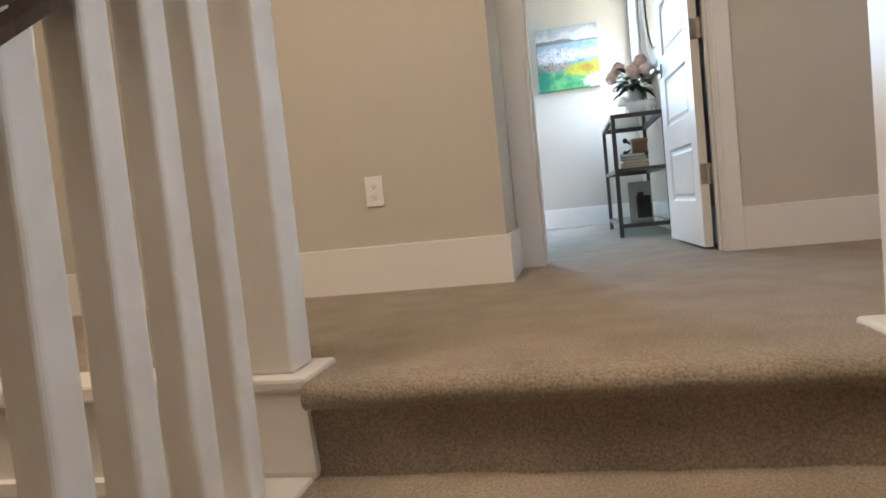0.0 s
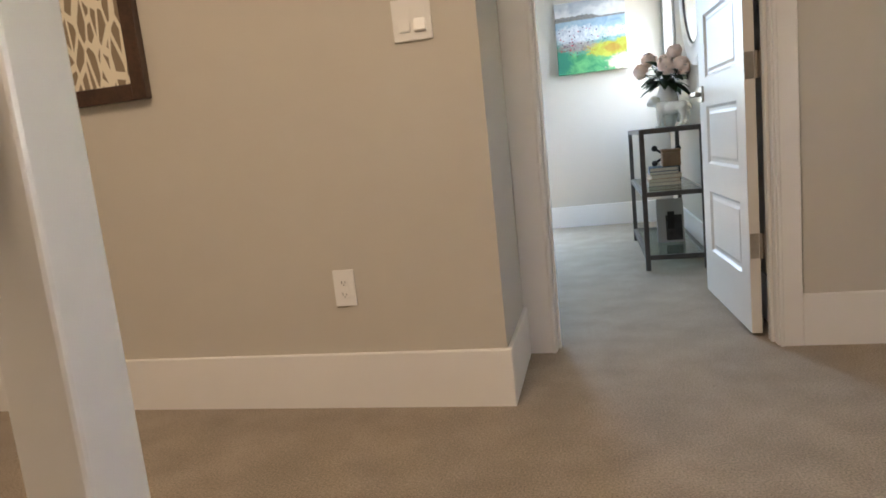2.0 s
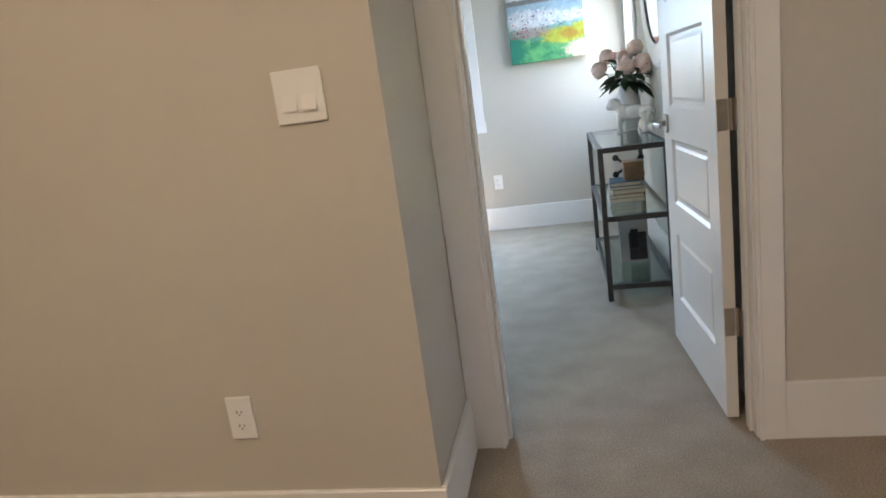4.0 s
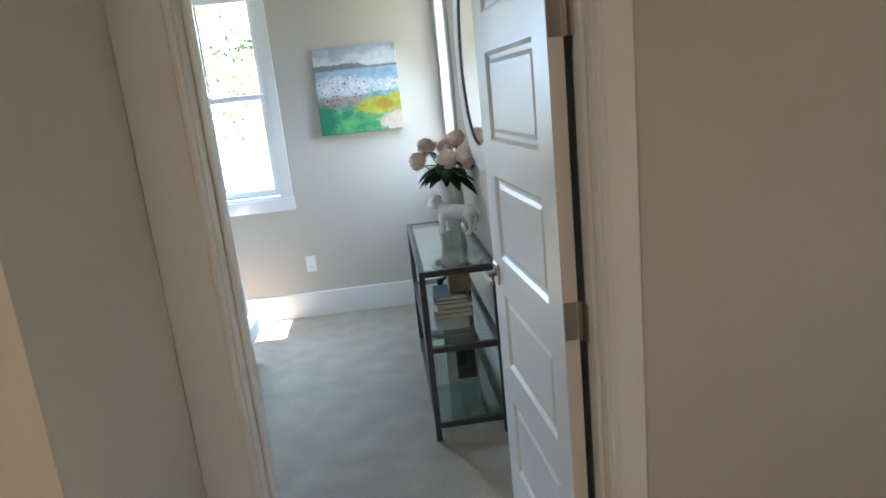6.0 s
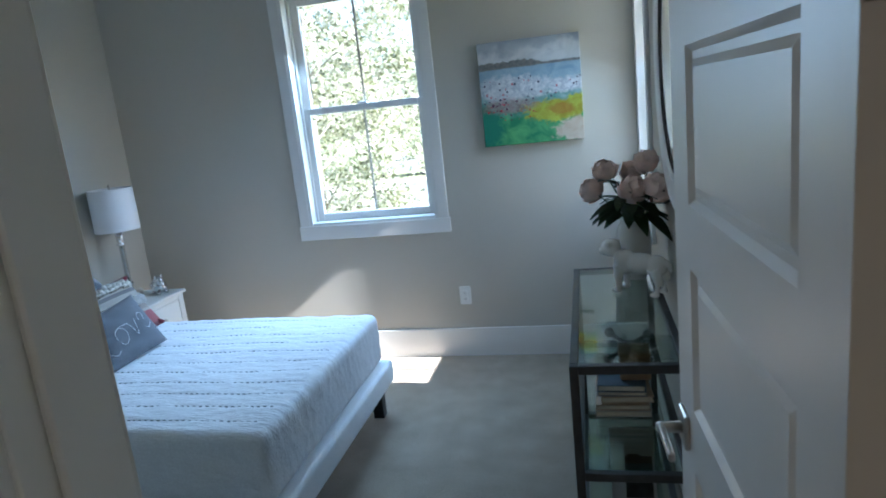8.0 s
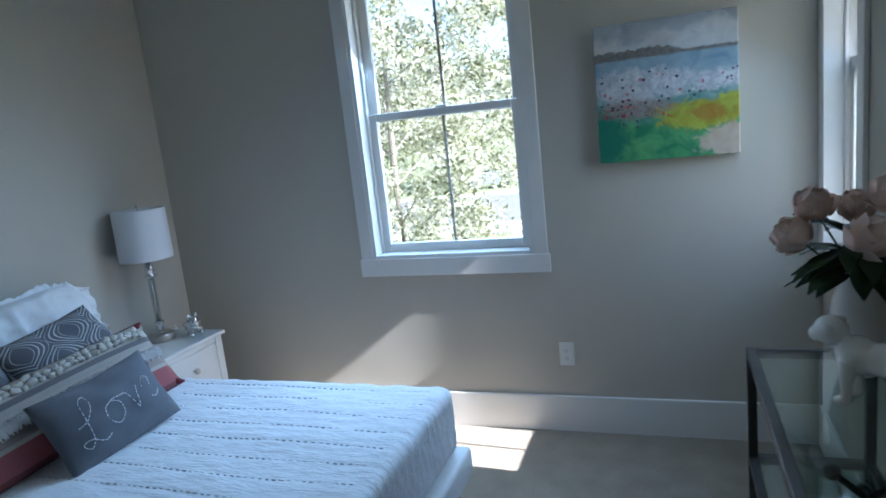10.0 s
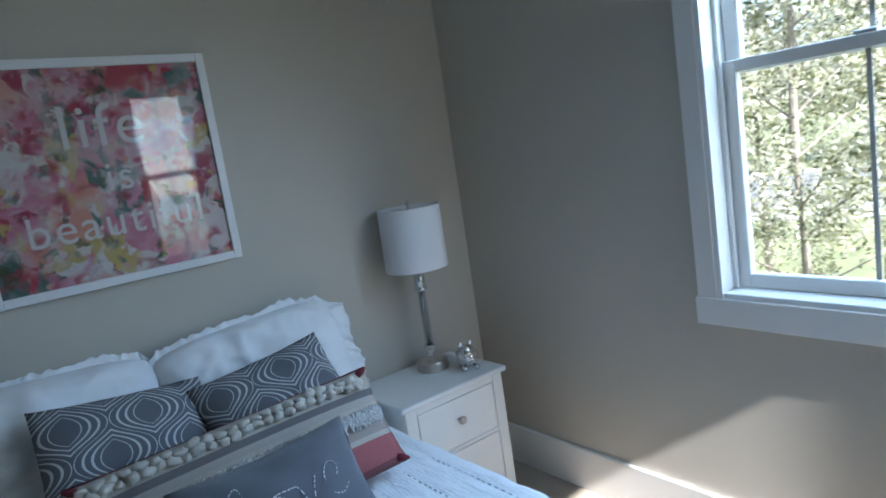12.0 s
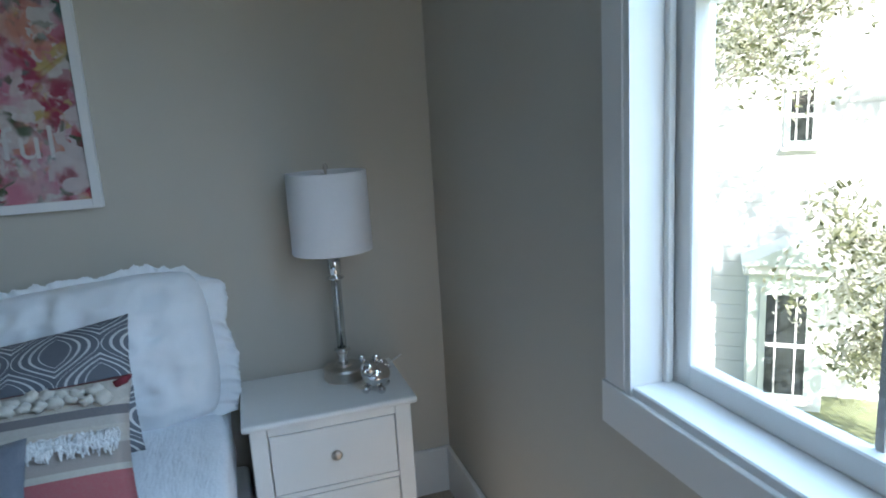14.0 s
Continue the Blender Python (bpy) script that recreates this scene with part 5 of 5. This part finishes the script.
M_CARPAINT = mat("silver_car_paint", (0.45, 0.46, 0.48), 0.25, metal=0.4, var=0.03)
M_RUBBER = mat("tyre_rubber", (0.02, 0.02, 0.02), 0.8)
M_HOUSEPANE = mat("dark_pane", (0.03, 0.035, 0.035), 0.05, var=0.2)


def leaf_material(name, a, b_):
    """Leaf green that changes from leaf to leaf and lets some light through."""
    m = bpy.data.materials.new(name)
    m.use_nodes = True
    nt = m.node_tree
    b = nt.nodes["Principled BSDF"]
    b.inputs["Roughness"].default_value = 0.5
    g = nt.nodes.new("ShaderNodeNewGeometry")
    col = ramp(nt, g.outputs["Random Per Island"], [(0.0, (a[0] * 0.35, a[1] * 0.4, a[2] * 0.35)), (0.22, a), (0.55, b_), (1.0, (b_[0] * 1.15, b_[1] * 1.12, b_[2] * 1.3))])
    nt.links.new(col, b.inputs["Base Color"])
    tl = nt.nodes.new("ShaderNodeBsdfTranslucent")
    nt.links.new(col, tl.inputs["Color"])
    mx = nt.nodes.new("ShaderNodeMixShader")
    mx.inputs["Fac"].default_value = 0.5
    nt.links.new(b.outputs["BSDF"], mx.inputs[1])
    nt.links.new(tl.outputs["BSDF"], mx.inputs[2])
    nt.links.new(mx.outputs["Shader"], nt.nodes["Material Output"].inputs["Surface"])
    return m


M_FOLIAGE = leaf_material("tree_leaf", (0.24, 0.25, 0.13), (0.56, 0.56, 0.42))
M_FOLIAGE_DARK = leaf_material("dark_tree_leaf", (0.02, 0.05, 0.015), (0.05, 0.09, 0.03))

setting("ground", box(-400, 400, -400, 400, GROUND - 0.3, GROUND), M_GRASS, "lawn around the house reaching the horizon", "ground")
ROAD = pose(-8.0, 38.0, GROUND, 0, 0, 10)
ob = setting("road", box(-90, 90, -6.0, 6.0, 0.001, 0.012), M_ROAD, "sunlit grey asphalt street", "road")
ob.matrix_basis = ROAD
for y0 in (-8.6, 6.6):
    ob = setting("pavement", box(-90, 90, y0, y0 + 1.4, 0.0, 0.10, 0.01), M_WALK, "pale concrete pavement", "pavement")
    ob.matrix_basis = ROAD
    ob = setting("kerb", box(-90, 90, y0 + (1.85 if y0 < 0 else -0.6), y0 + (2.6 if y0 < 0 else -0.45) , 0.0, 0.13, 0.01), M_WALK, "concrete kerb", "kerb")
    ob.matrix_basis = ROAD
ob = setting("driveway", box(-2.6, 2.6, -16.5, -4.4, 0.001, 0.02), M_WALK, "pale concrete driveway", "driveway")
ob.matrix_basis = pose(-4.6, 36.5, GROUND, 0, 0, 10)


def tree(x, y, height, spread, crown_low, leaves, seed, material, label, leaf=0.105):
    rng = random.Random(seed)
    ob = thing("tree", pose(x, y, GROUND), label, "tree", "trees outside")
    bm = bmesh.new()
    top = height * 0.8
    tube([(0, 0, -0.1), (0.05, 0.02, height * 0.25), (-0.05, 0.08, height * 0.5), (0.06, 0.0, top)], [0.014 * height, 0.011 * height, 0.007 * height, 0.02], 9, bm)
    tips = []
    for k in range(13):
        z0 = max(height * rng.uniform(0.22, 0.68), 0.9 * crown_low + rng.uniform(0, 0.5))
        a = k * 2.4 + rng.uniform(-0.4, 0.4)
        L = spread * rng.uniform(0.6, 1.0)
        p1 = Vector((0.4 * L * math.cos(a), 0.4 * L * math.sin(a), z0 + 0.25 * L))
        p2 = Vector((0.95 * L * math.cos(a + 0.2), 0.95 * L * math.sin(a + 0.2), z0 + rng.uniform(0.3, 0.8) * L))
        tube([(0, 0, z0), p1, p2], [0.018, 0.011, 0.004], 6, bm)
        tips += [p1.lerp(p2, t) for t in (0.3, 0.65, 1.0)]
    part("trunk", bm, M_BARK, ob)
    centres = []
    for k in range(70):
        t = rng.choice(tips)
        centres.append((t + Vector((rng.gauss(0, 0.28), rng.gauss(0, 0.28), rng.gauss(0, 0.3))) * spread * 0.5, rng.uniform(0.25, 0.6) * spread * 0.42))
    for k in range(30):
        centres.append((Vector((rng.gauss(0, 0.4) * spread, rng.gauss(0, 0.4) * spread, rng.uniform(crown_low, height))), rng.uniform(0.25, 0.5) * spread * 0.4))
    verts, faces = [], []
    for k in range(leaves):
        c, r = rng.choice(centres)
        d = Vector((rng.gauss(0, 1), rng.gauss(0, 1), rng.gauss(0, 0.8))).normalized() * r * rng.random() ** 0.45
        p = c + d
        if p.z < crown_low * 0.8:
            continue
        q = Euler((rng.uniform(-1.1, 1.1), rng.uniform(-1.1, 1.1), rng.uniform(0, 6.3))).to_quaternion()
        s = leaf * rng.uniform(0.6, 1.25)
        n = len(verts)
        verts += [p + q @ Vector(v) * s for v in ((-0.55, 0, 0), (0, -0.26, -0.05), (0.6, 0, -0.08), (0, 0.26, -0.05))]
        faces += [(n, n + 1, n + 2), (n, n + 2, n + 3)]
    me = bpy.data.meshes.new("crown")
    me.from_pydata(verts, [], faces)
    me.materials.append(material)
    cr = new("crown", me)
    cr.parent = ob
    cr["label"] = "crown of small sunlit leaves"
    cr["kind"] = "stuff"
    return ob


tree(-3.4, 12.4, 7.8, 2.1, 1.4, 24000, 1, M_FOLIAGE, "leafy young tree close to the bedroom window", 0.075)
tree(-6.4, 17.5, 7.5, 2.6, 1.4, 7000, 2, M_FOLIAGE, "broad leafy tree beside the neighbouring house")
tree(-4.4, 18.0, 9.0, 3.0, 3.2, 16000, 3, M_FOLIAGE, "leafy tree in front of the street", 0.14)
tree(-7.0, 54.0, 14.0, 6.0, 4.0, 8000, 4, M_FOLIAGE_DARK, "tall dark green tree across the street", 0.34)
tree(-15.5, 52.0, 11.0, 5.0, 3.5, 7000, 5, M_FOLIAGE, "large tree across the street", 0.34)
tree(-14.5, 30.0, 9.0, 3.6, 2.0, 6000, 6, M_FOLIAGE, "spreading tree by the street", 0.2)
tree(-5.4, 9.7, 7.6, 1.9, 4.7, 15000, 9, M_FOLIAGE, "tall thin tree leaning over the garden", 0.065)
# out of view; crown placed to dim the south part of the floor's sun patch
tree(8.5, 4.3, 11.4, 1.25, 7.0, 13000, 7, M_FOLIAGE, "tall unseen tree added to shade part of the sun patch")
tree(10.5, 8.6, 6.4, 2.2, 1.0, 4000, 12, M_FOLIAGE, "leafy tree beside the east window")
for k, (x, y, s) in enumerate(((-3.6, 22.5, 1.2), (-4.9, 10.9, 0.8))):
    rng = random.Random(40 + k)
    bush = thing("shrub", pose(x, y, GROUND), "bright green garden shrub in the sun", "shrub")
    verts, faces = [], []
    for i in range(1800):
        d = Vector((rng.gauss(0, 1), rng.gauss(0, 1), abs(rng.gauss(0, 1)))).normalized()
        p = Vector((d.x * 0.55, d.y * 0.55, d.z * 1.15)) * s * rng.uniform(0.6, 1.05)
        q = Euler((rng.uniform(-1, 1), rng.uniform(-1, 1), rng.uniform(0, 6.3))).to_quaternion()
        n = len(verts)
        verts += [p + q @ Vector(v) * 0.08 for v in ((-0.55, 0, 0), (0, -0.26, -0.05), (0.6, 0, -0.08), (0, 0.26, -0.05))]
        faces += [(n, n + 1, n + 2), (n, n + 2, n + 3)]
    me = bpy.data.meshes.new("leaves")
    me.from_pydata(verts, [], faces)
    me.materials.append(M_FOLIAGE)
    lv = new("leaves", me)
    lv.parent = bush
    lv["kind"] = "stuff"
    part("stems", tube([(0, 0, -0.05), (0.03, 0.0, 0.5 * s)], [0.04, 0.02], 6), M_BARK, bush)

# neighbouring house with a bay window
house = thing("neighbour_house", pose(-7.6, 13.4, GROUND, 0, 0, 50), "white neighbouring house with a bay window in full sun", "house")
# local x along the front, the front faces -y
HW, HD, HH = 4.4, 7.0, 6.3
part("wall", box(-1.6, -1.6 + HW, 0.0, HD, 0, HH), M_SIDING, house)
for k in range(26):
    z = 0.25 + k * 0.23
    part("siding_board", box(-1.6, -1.6 + HW, -0.022, -0.002, z, z + 0.222, 0.004), M_SIDING, house)
part("corner_board", box(-1.72, -1.58, -0.03, 0.12, 0, HH, 0.006), M_HTRIM, house)
part("corner_board", box(-1.6 + HW - 0.02, -1.6 + HW + 0.12, -0.03, 0.12, 0, HH, 0.006), M_HTRIM, house)
bm = bmesh.new()
v = [bm.verts.new(c) for c in ((-2.1, -0.5, HH), (-1.1 + HW, -0.5, HH), (-1.1 + HW, HD + 0.5, HH), (-2.1, HD + 0.5, HH), (-2.1, HD / 2, HH + 2.4), (-1.1 + HW, HD / 2, HH + 2.4))]
for q in ((0, 1, 5, 4), (2, 3, 4, 5), (0, 4, 3), (1, 2, 5), (3, 2, 1, 0)):
    bm.faces.new([v[i] for i in q])
part("roof", bm, M_ROOF, house)


def house_window(x, y, z, w, h):
    wn_ = part("window", box(x - w / 2 - 0.09, x + w / 2 + 0.09, y - 0.03, y, z - 0.09, z + h + 0.12, 0.01), M_HTRIM, house)
    part("pane", box(x - w / 2, x + w / 2, y - 0.036, y - 0.031, z, z + h), M_HOUSEPANE, wn_)
    part("sash_bar", box(x - w / 2, x + w / 2, y - 0.05, y - 0.0365, z + h / 2 - 0.03, z + h / 2 + 0.03), M_SIDING, wn_)
    for s in (-0.25, 0.25):
        part("sash_bar", box(x + s * w - 0.012, x + s * w + 0.012, y - 0.046, y - 0.0365, z, z + h), M_SIDING, wn_)
    part("sill", box(x - w / 2 - 0.12, x + w / 2 + 0.12, y - 0.09, y - 0.031, z - 0.14, z - 0.091), M_SIDING, wn_)


part("bay", box(-0.5, 0.5, -0.62, -0.0225, -0.2, 2.05, 0.01), M_HTRIM, house, "pale green bay")
house_window(0.0, -0.62, 0.25, 0.52, 1.50)
part("bay_cornice", box(-0.58, 0.58, -0.74, -0.0225, 2.05, 2.2, 0.02), M_SIDING, house)
bm = bmesh.new()
v = [bm.verts.new(c) for c in ((-0.6, -0.8, 2.2), (0.6, -0.8, 2.2), (0.6, -0.0225, 2.2), (-0.6, -0.0225, 2.2), (0, -0.8, 2.5), (0, -0.0225, 2.5))]
for q in ((0, 1, 4), (1, 2, 5, 4), (2, 3, 5), (3, 0, 4, 5), (3, 2, 1, 0)):
    bm.faces.new([v[i] for i in q])
part("bay_roof", bm, M_HTRIM, house)
house_window(0.15, -0.0225, 3.9, 0.28, 0.7)

# eave of this house over the east window
eave = thing("eave_soffit", pose(0, 0, 0), "white boarded eave soffit of the house", "soffit", kind="structure")
for k in range(5):
    part("soffit_board", box(EAST_X + 0.17 + k * 0.105, EAST_X + 0.17 + k * 0.105 + 0.10, 3.0, 7.2, 2.50, 2.525, 0.004), M_TRIM, eave)
part("fascia", box(EAST_X + 0.70, EAST_X + 0.73, 3.0, 7.2, 2.451, 2.66, 0.004), M_TRIM, eave)


# parked car
def car(m):
    ob = thing("parked_car", m, "silver car parked at the far side of the street", "car")
    bm = bmesh.new()
    prof = [(-2.15, 0.35), (-2.2, 0.65), (-2.05, 0.82), (-1.45, 0.90), (-0.85, 1.36), (0.55, 1.42), (1.25, 0.98), (2.05, 0.85), (2.2, 0.6), (2.15, 0.35)]
    sides = [[bm.verts.new((x, s * (0.86 if z < 1.0 else 0.66), z)) for x, z in prof] for s in (-1, 1)]
    for k in range(len(prof)):
        j = (k + 1) % len(prof)
        bm.faces.new((sides[0][k], sides[0][j], sides[1][j], sides[1][k]))
    bm.faces.new(sides[0][::-1])
    bm.faces.new(sides[1])
    part("body", bm, M_CARPAINT, ob)
    for s in (-1, 1):
        part("side_window", box(-0.95, 0.85, s * 0.70 - 0.055, s * 0.70 + 0.055, 1.0, 1.32, 0.04), M_HOUSEPANE, ob)
        for x in (-1.35, 1.35):
            w = part("wheel", lathe([(0.31, -0.09), (0.33, -0.05), (0.33, 0.05), (0.31, 0.09)], 24), M_RUBBER, ob, m=pose(x, s * 0.80, 0.33, 90, 0, 0))
            part("rim", lathe([(0.2, -0.095), (0.2, 0.095)], 20), M_NICKEL, w)
    return ob


car(pose(-12.2, 49.0, GROUND, 0, 0, 10))
